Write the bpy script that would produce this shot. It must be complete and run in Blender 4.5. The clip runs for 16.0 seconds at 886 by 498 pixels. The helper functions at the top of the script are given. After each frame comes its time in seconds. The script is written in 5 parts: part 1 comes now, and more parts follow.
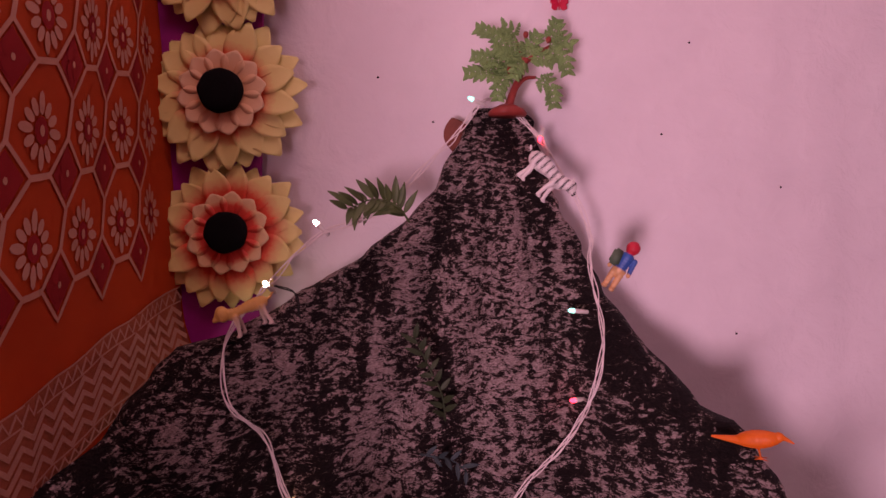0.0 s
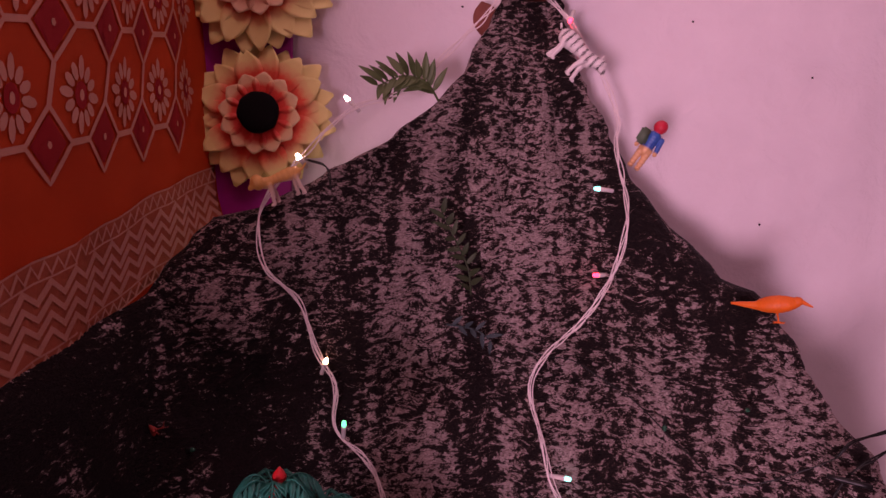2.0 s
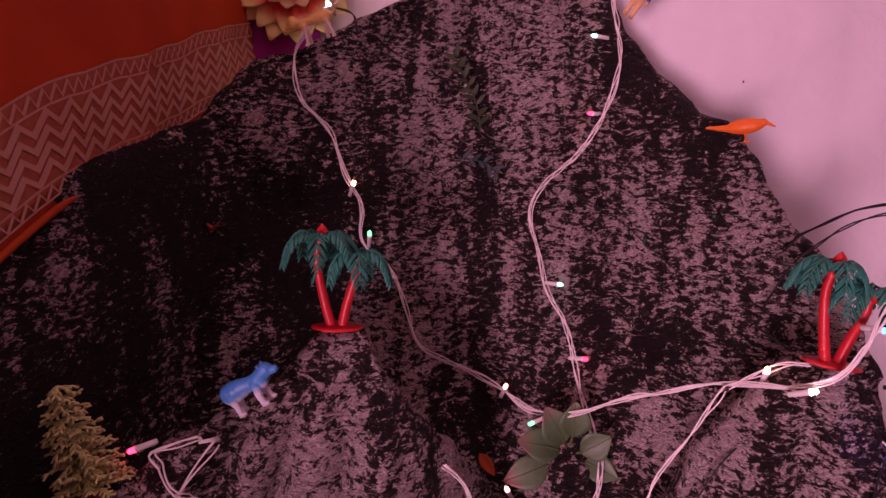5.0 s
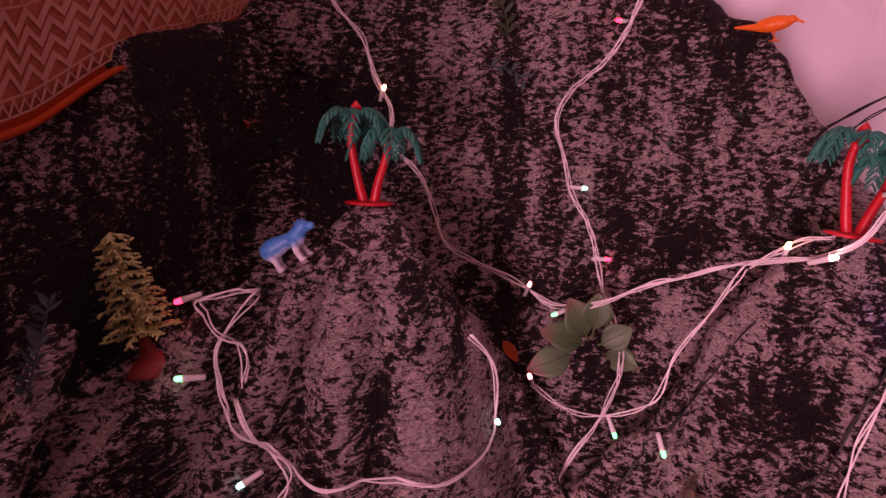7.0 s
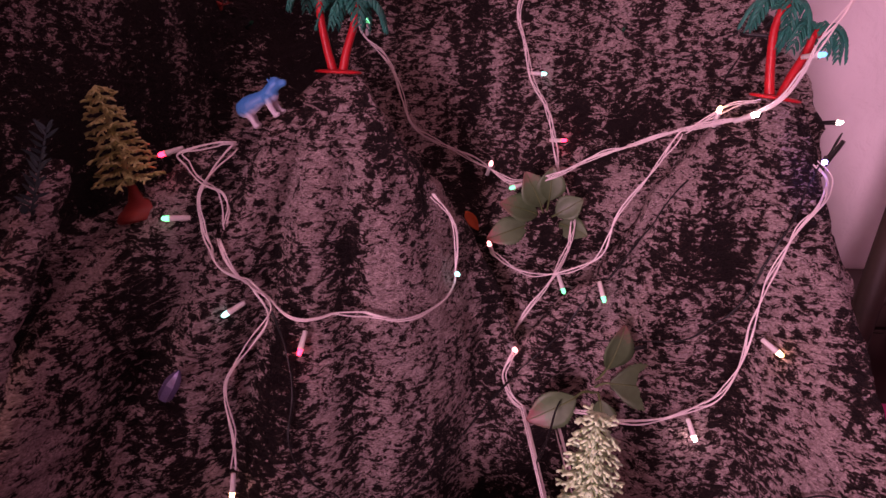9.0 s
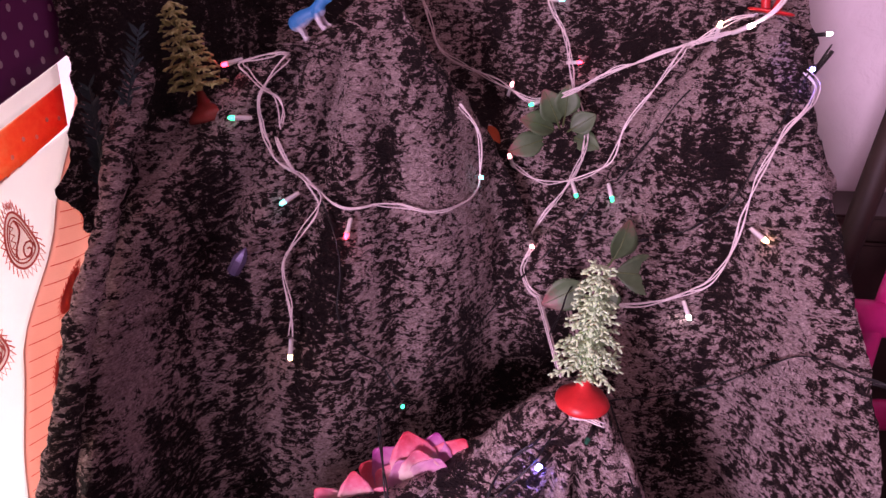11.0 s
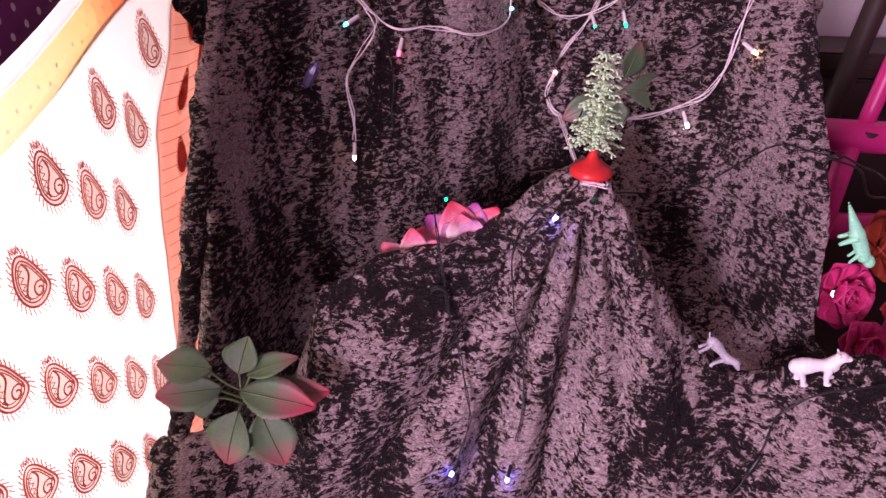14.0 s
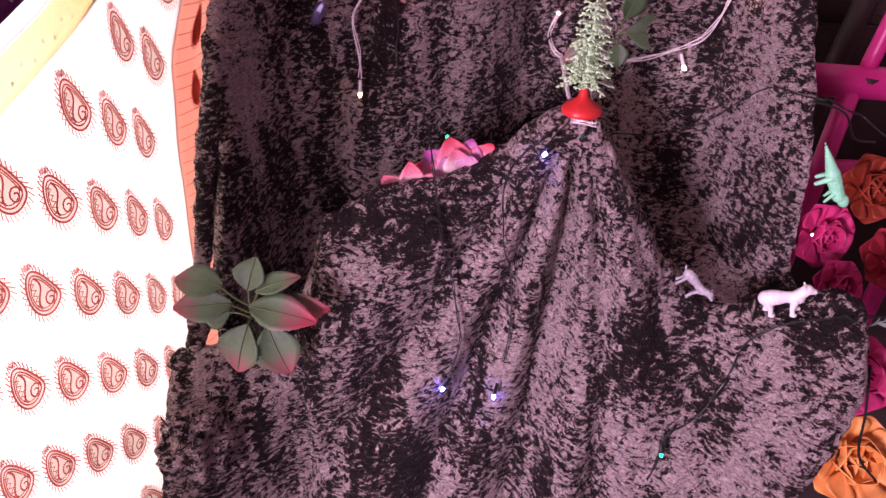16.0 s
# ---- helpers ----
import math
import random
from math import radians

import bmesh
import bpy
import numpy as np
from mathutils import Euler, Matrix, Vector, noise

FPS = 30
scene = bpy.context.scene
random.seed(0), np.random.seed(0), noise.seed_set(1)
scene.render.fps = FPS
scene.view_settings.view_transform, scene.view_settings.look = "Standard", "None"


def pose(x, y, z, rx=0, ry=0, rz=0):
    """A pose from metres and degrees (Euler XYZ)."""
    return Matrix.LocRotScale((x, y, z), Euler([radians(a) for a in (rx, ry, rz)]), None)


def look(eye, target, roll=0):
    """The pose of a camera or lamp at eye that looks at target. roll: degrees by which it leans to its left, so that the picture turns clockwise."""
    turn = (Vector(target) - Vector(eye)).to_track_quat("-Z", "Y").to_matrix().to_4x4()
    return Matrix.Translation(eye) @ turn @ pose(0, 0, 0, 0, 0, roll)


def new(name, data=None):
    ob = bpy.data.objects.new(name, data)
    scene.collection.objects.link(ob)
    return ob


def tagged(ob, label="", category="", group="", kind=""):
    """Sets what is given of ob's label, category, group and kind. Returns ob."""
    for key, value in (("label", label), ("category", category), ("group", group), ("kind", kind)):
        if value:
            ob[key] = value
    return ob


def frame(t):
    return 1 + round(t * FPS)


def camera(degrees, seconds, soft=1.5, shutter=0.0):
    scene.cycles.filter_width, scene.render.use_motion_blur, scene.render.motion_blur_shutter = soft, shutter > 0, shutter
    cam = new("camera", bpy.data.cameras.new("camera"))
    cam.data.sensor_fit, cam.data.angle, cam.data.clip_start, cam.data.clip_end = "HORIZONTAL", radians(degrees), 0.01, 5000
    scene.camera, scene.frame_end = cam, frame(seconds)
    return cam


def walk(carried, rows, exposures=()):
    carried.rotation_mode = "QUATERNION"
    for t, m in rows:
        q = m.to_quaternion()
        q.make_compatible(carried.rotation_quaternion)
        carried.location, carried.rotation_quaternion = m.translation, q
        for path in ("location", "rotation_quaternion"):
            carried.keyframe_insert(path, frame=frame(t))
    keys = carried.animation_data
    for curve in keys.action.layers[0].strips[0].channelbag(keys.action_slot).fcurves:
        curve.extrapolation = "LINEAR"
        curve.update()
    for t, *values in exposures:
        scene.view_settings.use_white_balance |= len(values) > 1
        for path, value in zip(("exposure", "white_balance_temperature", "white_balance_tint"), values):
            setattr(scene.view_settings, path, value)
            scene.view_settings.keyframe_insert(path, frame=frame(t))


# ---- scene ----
cam = camera(70.79, 16.0, soft=1.5)
walk(cam, [
    (0, look((0.0654, -0.7132, 1.0643), (0.1075, 0.2859, 1.0683), 0.38)),
    (0.5, look((0.0646, -0.7114, 1.0505), (0.1080, 0.2876, 1.0649), -0.08)),
    (1, look((0.0690, -0.6995, 1.0236), (0.1071, 0.2996, 1.0079), -0.08)),
    (1.5, look((0.0608, -0.7084, 1.0031), (0.0885, 0.2901, 0.9571), 0.88)),
    (2, look((0.0553, -0.7298, 0.9872), (0.0709, 0.2675, 0.9155), 1.22)),
    (2.5, look((0.0577, -0.7450, 0.9752), (0.0717, 0.2511, 0.8883), 1.28)),
    (3, look((0.0651, -0.7581, 0.9680), (0.0863, 0.2373, 0.8741), 1.25)),
    (3.5, look((0.0582, -0.7787, 0.9529), (0.0789, 0.2144, 0.8366), 1.25)),
    (4, look((0.0558, -0.8000, 0.9353), (0.0789, 0.1917, 0.8088), 1.12)),
    (4.2, look((0.0546, -0.8056, 0.9243), (0.0770, 0.1851, 0.7895), 1.32)),
    (6.3, look((0.0601, -0.8727, 0.8174), (0.0267, 0.1114, 0.6434), 1.66)),
    (6.5, look((0.0598, -0.8729, 0.8126), (0.0281, 0.1117, 0.6405), 1.63)),
    (7, look((0.0545, -0.8700, 0.7918), (0.0196, 0.1107, 0.5992), 2.12)),
    (7.5, look((0.0551, -0.8745, 0.7709), (0.0262, 0.0990, 0.5444), 2.27)),
    (8, look((0.0607, -0.8893, 0.7541), (0.0362, 0.0812, 0.5142), 1.83)),
    (8.5, look((0.0724, -0.9075, 0.7441), (0.0629, 0.0575, 0.4820), 2.30)),
    (9, look((0.0737, -0.9368, 0.7337), (0.0757, 0.0225, 0.4512), 2.56)),
    (9.2, look((0.0753, -0.9563, 0.7266), (0.0633, 0.0003, 0.4356), 1.95)),
    (11.3, look((0.0639, -1.0422, 0.6940), (0.0375, -0.1071, 0.3405), 2.09)),
    (11.5, look((0.0596, -1.0519, 0.6879), (0.0282, -0.1190, 0.3292), 1.90)),
    (12, look((0.0675, -1.0749, 0.6769), (0.0146, -0.1540, 0.2907), 1.73)),
    (12.5, look((0.0601, -1.1074, 0.6730), (0.0217, -0.2005, 0.2534), 2.65)),
    (13, look((0.0630, -1.1390, 0.6563), (0.0242, -0.2366, 0.2270), 1.82)),
    (13.5, look((0.0629, -1.1640, 0.6562), (0.0140, -0.2739, 0.2032), 1.20)),
    (14, look((0.0641, -1.2003, 0.6540), (0.0060, -0.3281, 0.1683), 1.02)),
    (14.5, look((0.0692, -1.2280, 0.6559), (0.0228, -0.3776, 0.1317), 1.24)),
    (15, look((0.0726, -1.2390, 0.6603), (0.0242, -0.3907, 0.1331), 1.18)),
    (15.5, look((0.0861, -1.2468, 0.6633), (0.0412, -0.4075, 0.1214), 1.67)),
    (16, look((0.0967, -1.2437, 0.6601), (0.0089, -0.4168, 0.1045), 1.18)),
], [
    (0, -0.32, 8200, 33), (2, -0.27, 7900, 41), (4, -0.2, 7900, 54), (7, -0.17, 9000, 58), (9, -0.12, 8100, 51), (11.3, 0.35, 6500, 21), (12.5, 0.36, 6350, 15), (16, 0.45, 6400, 11),
])


# ---------------------------------------------------------------- light
world = bpy.data.worlds.new("room_world")
world.use_nodes = True
scene.world = world
wn = world.node_tree.nodes
bg = wn.get("Background") or wn.new("ShaderNodeBackground")
bg.inputs[0].default_value = (0.60, 0.42, 0.52, 1)
bg.inputs[1].default_value = 0.022


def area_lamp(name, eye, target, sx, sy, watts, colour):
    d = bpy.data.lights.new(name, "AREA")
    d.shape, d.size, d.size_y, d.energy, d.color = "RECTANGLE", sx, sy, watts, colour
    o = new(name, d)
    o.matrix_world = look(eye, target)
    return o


area_lamp("ceiling_lamp", (0.06, -0.58, 2.02), (0.14, -0.06, 1.15), 0.5, 0.35, 2.8, (1.0, 0.68, 0.80))
# Added lamp: light falls from the front left, its source unseen.
area_lamp("front_left_lamp", (-0.64, -2.22, 0.52), (0.28, -0.45, 0.48), 0.36, 0.50, 38.0, (1.0, 0.71, 1.0))
area_lamp("curtain_daylight", (-0.66, -0.85, 0.30), (-0.2, -0.82, 0.30), 0.80, 0.60, 16, (1.0, 0.93, 0.92))

# ---------------------------------------------------------------- shapes of the cloth mountain


def ramp(v, pts):
    if v <= pts[0][0]:
        return pts[0][1]
    for (a, p), (b, q) in zip(pts, pts[1:]):
        if v <= b:
            s = (v - a) / (b - a)
            s = s * s * (3 - 2 * s) * 0.5 + s * 0.5
            return p + (q - p) * s
    return pts[-1][1]


def smooth(a, b, v):
    s = min(1.0, max(0.0, (v - a) / (b - a)))
    return s * s * (3 - 2 * s)


def fold(x, z, seed, wide=18.0, tall=3.5):
    return noise.noise(Vector((x * wide, seed, z * tall)))


def pleat(x, z, ax, az, count, phase):
    """Folds that fan out below a high point."""
    a = math.atan2(x - ax, max(0.02, az - z))
    w = math.sin(a * count + phase + 1.4 * math.sin(a * 3.1 + phase))
    return (1 - abs(w)) * 1.4 - 0.5


def back_y(x, z):
    y = ramp(z, [(0.15, -0.38), (0.40, -0.33), (0.55, -0.25), (0.62, -0.182), (0.65, -0.162), (0.73, -0.132), (0.81, -0.096), (0.92, -0.084), (1.05, -0.055), (1.25, -0.022)])
    dx = x - 0.12
    return y - (1.9 if dx > 0 else 0.95) * dx * dx * smooth(1.12, 0.88, z) - 4.0 * max(0.0, -0.19 - x) * smooth(0.92, 0.84, z) * smooth(0.42, 0.54, z) + (0.008 + 0.010 * smooth(0.05, -0.1, x)) * fold(x + 0.25 * z, z, 1.0) + 0.011 * pleat(x, z, 0.155, 1.30, 11, 0.4) * smooth(1.2, 1.08, z) + 0.016 * pleat(x, z, -0.26, 1.02, 9, 0.8) * smooth(-0.02, -0.11, x) * smooth(0.94, 0.86, z)


def back_left(z):
    return ramp(z, [(0.15, -0.215), (0.44, -0.215), (0.54, -0.245), (0.64, -0.250), (0.76, -0.262), (0.80, -0.260), (0.83, -0.250), (0.85, -0.243), (0.874, -0.226), (0.90, -0.205), (0.926, -0.198), (0.951, -0.184), (0.968, -0.172), (0.983, -0.112), (1.02, -0.059), (1.032, -0.038), (1.061, 0.008),
                    (1.10, 0.055), (1.135, 0.085), (1.173, 0.103), (1.224, 0.128)])


def back_right(z):
    return ramp(z, [(0.15, 0.43), (0.70, 0.435), (0.786, 0.410), (0.829, 0.386), (0.866, 0.371), (0.896, 0.362), (0.913, 0.347), (0.92, 0.328), (0.951, 0.31), (0.984, 0.286),
                    (1.027, 0.258), (1.069, 0.243), (1.111, 0.217), (1.161, 0.201), (1.209, 0.188), (1.224, 0.175)])


def left_hill_top(x):
    return ramp(x, [(-0.27, 0.57), (-0.20, 0.60), (-0.162, 0.629), (-0.142, 0.648), (-0.10, 0.667), (-0.074, 0.682), (-0.053, 0.706), (-0.04, 0.719), (-0.012, 0.717), (0.016, 0.677),
                    (0.041, 0.645), (0.061, 0.622), (0.094, 0.574), (0.127, 0.522), (0.16, 0.45), (0.2, 0.35)])


def left_hill_y(x, z):
    d = 0.722 - z
    y = -0.325 - 0.075 * (1 - math.exp(-max(d, 0) / 0.06)) - 0.22 * d
    y += 6 * max(0.0, x + 0.03) ** 2 - 0.25 * max(0.0, -0.035 - x)
    y -= 0.13 * smooth(-0.17, -0.215, x) * smooth(0.64, 0.36, z)
    return y + 0.007 * fold(x, z, 2.0) + 0.020 * pleat(x, z, -0.03, 0.80, 9, 1.0) * smooth(0.71, 0.62, z)


def right_hill_top(x):
    return ramp(x, [(0.08, 0.40), (0.15, 0.45), (0.215, 0.521), (0.258, 0.577), (0.291, 0.629), (0.307, 0.659), (0.326, 0.686), (0.35, 0.712), (0.378, 0.712), (0.395, 0.70), (0.42, 0.64)])


def right_hill_y(x, z):
    d = 0.716 - z
    y = -0.358 - 0.36 * d + 0.5 * abs(min(x, 0.36) - 0.36)
    return y - 0.14 * smooth(0.34, 0.42, x) * smooth(0.68, 0.36, z) + 0.007 * fold(x, z, 3.0) + 0.019 * pleat(x, z, 0.35, 0.80, 9, 2.0) * smooth(0.70, 0.62, z)


def front_hill_top(x):
    return ramp(x, [(-0.26, 0.165), (-0.195, 0.168), (-0.174, 0.165), (-0.133, 0.190), (-0.11, 0.238), (-0.10, 0.285), (-0.093, 0.303), (-0.067, 0.313), (-0.04, 0.327), (0.017, 0.332), (0.058, 0.341), (0.093, 0.359),
                    (0.116, 0.383), (0.138, 0.40), (0.16, 0.412), (0.185, 0.413), (0.207, 0.38), (0.224, 0.352), (0.245, 0.321), (0.274, 0.275), (0.30, 0.248), (0.323, 0.236), (0.351, 0.243),
                    (0.371, 0.258), (0.402, 0.272), (0.434, 0.288), (0.45, 0.28), (0.46, 0.25)])


def front_crest_y(x):
    return ramp(x, [(-0.24, -0.80), (-0.10, -0.70), (0.1725, -0.60), (0.23, -0.67), (0.37, -0.735), (0.45, -0.75)])


def front_hill_y(x, z):
    d = max(0.0, front_hill_top(x) - z)
    return front_crest_y(x) - 0.32 * d - 0.03 * (1 - math.exp(-d / 0.03)) + 0.007 * fold(x, z, 4.0) + 0.022 * pleat(x, z, 0.172, 0.45, 9, 0.3) * smooth(0.0, 0.07, d)


def middle_top(x):
    return max(left_hill_top(x) if x < 0.2 else 0.0, right_hill_top(x) if x > 0.08 else 0.0)


def middle_y(x, z):
    a = left_hill_y(x, z) if x < 0.21 else 1.0
    b = right_hill_y(x, z) if x > 0.05 else 1.0
    h = max(0.0, min(1.0, 0.5 + 0.5 * (b - a) / 0.03))
    return b + (a - b) * h - 0.03 * h * (1 - h)


def crumple(x, z, seed):
    v = Vector((x, seed * 7.0, z * 1.25))
    big = noise.noise(v * 34)
    mid = noise.noise(v * 80)
    return 0.0062 * (0.5 - abs(big)) + 0.0040 * (0.4 - abs(mid)) + 0.0022 * noise.noise(v * 170)


def skin(x, z):
    """The foremost cloth at a place of the front view."""
    y = back_y(x, z)
    if -0.225 < x < 0.42 and z < middle_top(x):
        y = min(y, middle_y(x, z))
    if -0.245 < x < 0.46 and z < front_hill_top(x):
        y = min(y, front_hill_y(x, z))
    return y


def sheet(left, right, top, low, face, nx, nz, lip, seed, taper=0.0):
    """A draped cloth: a front face below a crest, and a lip that rolls back over the crest."""
    bm = bmesh.new()
    rows = []
    for j in range(-8, nz + 1):
        row = []
        for i in range(nx + 1):
            x = left + (right - left) * i / nx
            zt = top(x)
            if j < 0:
                v = -j / 8
                y = face(x, zt) + lip * v
                z = zt + 0.25 * lip * math.sin(v * math.pi * 0.8) - 0.5 * lip * v * v
                y += crumple(x, z + v * 0.1, seed)
                z += crumple(z, x, seed + 3)
            else:
                s = j / nz
                z = zt + (low - zt) * s
                y = face(x, z) + crumple(x, z, seed)
                edge = min(1.0, min(i, nx - i) / 5)
                y += 0.014 * (1 - edge) ** 2
                x += 0.5 * crumple(z, x, seed + 5) - taper * max(0.0, 0.24 - z) * (i / nx) ** 3
            row.append(bm.verts.new((x, y, z)))
        rows.append(row)
    for a, b in zip(rows, rows[1:]):
        for k in range(nx):
            bm.faces.new((a[k], b[k], b[k + 1], a[k + 1]))
    return bm

# ---------------------------------------------------------------- helpers


def tree_of(name):
    m = bpy.data.materials.new(name)
    m.use_nodes = True
    n = m.node_tree.nodes
    return m, n, m.node_tree.links, n["Principled BSDF"]


def noise_node(n, l, vec, scale, detail=4, rough=0.6, distort=0.0):
    t = n.new("ShaderNodeTexNoise")
    t.inputs["Scale"].default_value, t.inputs["Detail"].default_value = scale, detail
    t.inputs["Roughness"].default_value, t.inputs["Distortion"].default_value = rough, distort
    l.new(vec, t.inputs["Vector"])
    return t.outputs["Fac"]


def ramp_node(n, l, fac, stops):
    r = n.new("ShaderNodeValToRGB")
    e = r.color_ramp.elements
    while len(e) < len(stops):
        e.new(0.5)
    for k, (p, c) in zip(e, stops):
        k.position, k.color = p, (*c, 1) if len(c) == 3 else c
    l.new(fac, r.inputs[0])
    return r.outputs[0]


def mix_node(n, l, fac, a, b, kind="MIX"):
    m = n.new("ShaderNodeMix")
    m.data_type, m.blend_type = "RGBA", kind
    for sock, v in ((m.inputs[0], fac), (m.inputs[6], a), (m.inputs[7], b)):
        if isinstance(v, bpy.types.NodeSocket):
            l.new(v, sock)
        elif isinstance(v, (int, float)):
            sock.default_value = v
        else:
            sock.default_value = (*v, 1)
    return m.outputs[2]


def coords(n, l, scale=(1, 1, 1), space="Object"):
    c = n.new("ShaderNodeTexCoord")
    m = n.new("ShaderNodeMapping")
    m.inputs["Scale"].default_value = scale
    l.new(c.outputs[space], m.inputs[0])
    return m.outputs[0]


def bump(n, l, b, height, strength, dist):
    k = n.new("ShaderNodeBump")
    k.inputs["Strength"].default_value, k.inputs["Distance"].default_value = strength, dist
    l.new(height, k.inputs["Height"])
    l.new(k.outputs[0], b.inputs["Normal"])


def stuff_mat(name, col, rough=0.6, vary=0.25, scale=60, metal=0.0, bumpy=0.15, spec=0.4, trans=0.0):
    """A surface of one colour with mottling at two scales and a fine relief."""
    m, n, l, b = tree_of(name)
    v = coords(n, l)
    a = noise_node(n, l, v, scale, 5)
    c = noise_node(n, l, v, scale * 7, 3)
    f = mix_node(n, l, 0.4, a, c)
    col2 = tuple(x * (1 - vary) for x in col)
    col3 = tuple(min(1, x * (1 + vary * 0.6)) for x in col)
    l.new(ramp_node(n, l, f, [(0.3, col2), (0.7, col3)]), b.inputs["Base Color"])
    b.inputs["Roughness"].default_value, b.inputs["Metallic"].default_value = rough, metal
    b.inputs["Specular IOR Level"].default_value = spec
    if trans:
        b.inputs["Subsurface Weight"].default_value = trans
        b.inputs["Subsurface Radius"].default_value = (0.004, 0.003, 0.002)
    if bumpy:
        bump(n, l, b, f, bumpy, 0.001)
    return m


def grad_mat(name, stops, axis=0, lo=0.0, hi=1.0, rough=0.55, wobble=0.15, trans=0.0):
    """Colours that run along one axis of the part, broken up by a mottling."""
    m, n, l, b = tree_of(name)
    c = n.new("ShaderNodeTexCoord")
    sep = n.new("ShaderNodeSeparateXYZ")
    l.new(c.outputs["Object"], sep.inputs[0])
    r = n.new("ShaderNodeMapRange")
    r.inputs[1].default_value, r.inputs[2].default_value = lo, hi
    l.new(sep.outputs[axis], r.inputs[0])
    nz = noise_node(n, l, c.outputs["Object"], 150, 3)
    add = n.new("ShaderNodeMath")
    add.operation = "MULTIPLY_ADD"
    l.new(nz, add.inputs[0])
    add.inputs[1].default_value = wobble
    l.new(r.outputs[0], add.inputs[2])
    sub = n.new("ShaderNodeMath")
    sub.operation = "SUBTRACT"
    l.new(add.outputs[0], sub.inputs[0])
    sub.inputs[1].default_value = wobble / 2
    l.new(ramp_node(n, l, sub.outputs[0], stops), b.inputs["Base Color"])
    b.inputs["Roughness"].default_value = rough
    bump(n, l, b, nz, 0.15, 0.001)
    if trans:
        t = n.new("ShaderNodeBsdfTranslucent")
        l.new(b.inputs["Base Color"].links[0].from_socket, t.inputs["Color"])
        k = n.new("ShaderNodeMixShader")
        k.inputs[0].default_value = trans
        l.new(b.outputs[0], k.inputs[1])
        l.new(t.outputs[0], k.inputs[2])
        l.new(k.outputs[0], n["Material Output"].inputs["Surface"])
    return m


def glow_mat(name, col, strength):
    m, n, l, b = tree_of(name)
    b.inputs["Base Color"].default_value = (*col, 1)
    b.inputs["Emission Color"].default_value = (*col, 1)
    b.inputs["Emission Strength"].default_value = strength
    b.inputs["Roughness"].default_value = 0.15
    return m


def part(name, bm, material, parent=None, label="", flat=False, m=None):
    me = bpy.data.meshes.new(name)
    bm.normal_update()
    bm.to_mesh(me)
    bm.free()
    me.materials.append(material)
    if not flat:
        me.polygons.foreach_set("use_smooth", [True] * len(me.polygons))
    ob = new(name, me)
    if m is not None:
        ob.matrix_basis = m
    if parent:
        ob.parent = parent
    return tagged(ob, label)


def again(name, src, parent, m):
    ob = new(name, src.data)
    ob.parent, ob.matrix_basis = parent, m
    return ob


def thing(name, m, label, category, group="", kind=""):
    ob = new(name)
    ob.empty_display_size = 0.01
    ob.matrix_basis = m if m is not None else Matrix()
    return tagged(ob, label, category, group, kind)


def curve_pts(ctrl, step):
    """A smooth way through control points, in even steps."""
    p = [Vector(c) for c in ctrl]
    p = [p[0] * 2 - p[1]] + p + [p[-1] * 2 - p[-2]]
    out = []
    for a, b, c, d in zip(p, p[1:], p[2:], p[3:]):
        n = max(2, int((c - b).length / step))
        for i in range(n):
            t = i / n
            out.append(0.5 * (2 * b + (c - a) * t + (2 * a - 5 * b + 4 * c - d) * t * t + (3 * b - a - 3 * c + d) * t ** 3))
    out.append(p[-2])
    return out


def tube(bm, pts, rad, sides=6, cap=True):
    """A tube along points; rad is a number or a function of 0 to 1."""
    pts = [Vector(p) for p in pts]
    rings, up = [], None
    for i, p in enumerate(pts):
        d = (pts[min(i + 1, len(pts) - 1)] - pts[max(i - 1, 0)])
        d = d.normalized() if d.length > 1e-9 else Vector((0, 0, 1))
        if up is None:
            up = d.orthogonal().normalized()
        up = (up - d * up.dot(d))
        up = up.normalized() if up.length > 1e-6 else d.orthogonal().normalized()
        side = d.cross(up)
        r = rad(i / max(1, len(pts) - 1)) if callable(rad) else rad
        rings.append([bm.verts.new(p + r * (math.cos(a) * up + math.sin(a) * side)) for a in (2 * math.pi * k / sides for k in range(sides))])
    for a, b in zip(rings, rings[1:]):
        for k in range(sides):
            bm.faces.new((a[k], a[(k + 1) % sides], b[(k + 1) % sides], b[k]))
    if cap:
        bm.faces.new(rings[0][::-1])
        bm.faces.new(rings[-1])
    return bm


def ball(bm, p, r, scale=(1, 1, 1), rot=None, seg=12):
    m = Matrix.Translation(p) @ (rot.to_4x4() if rot else Matrix()) @ Matrix.Diagonal((*scale, 1))
    bmesh.ops.create_uvsphere(bm, u_segments=seg, v_segments=max(6, seg * 2 // 3), radius=r, matrix=m)


def lathe(bm, prof, sides=24, wob=0.0, seed=0.0):
    rings = []
    for r, z in prof:
        rings.append([bm.verts.new(((r * (1 + wob * noise.noise(Vector((math.cos(a) * 2 + seed, math.sin(a) * 2, z * 30))))) * math.cos(a),
                                    (r * (1 + wob * noise.noise(Vector((math.cos(a) * 2 + seed, math.sin(a) * 2, z * 30))))) * math.sin(a), z))
                      for a in (2 * math.pi * k / sides for k in range(sides))])
    for a, b in zip(rings, rings[1:]):
        for k in range(sides):
            bm.faces.new((a[k], a[(k + 1) % sides], b[(k + 1) % sides], b[k]))
    bm.faces.new(rings[0][::-1])
    bm.faces.new(rings[-1])
    return bm


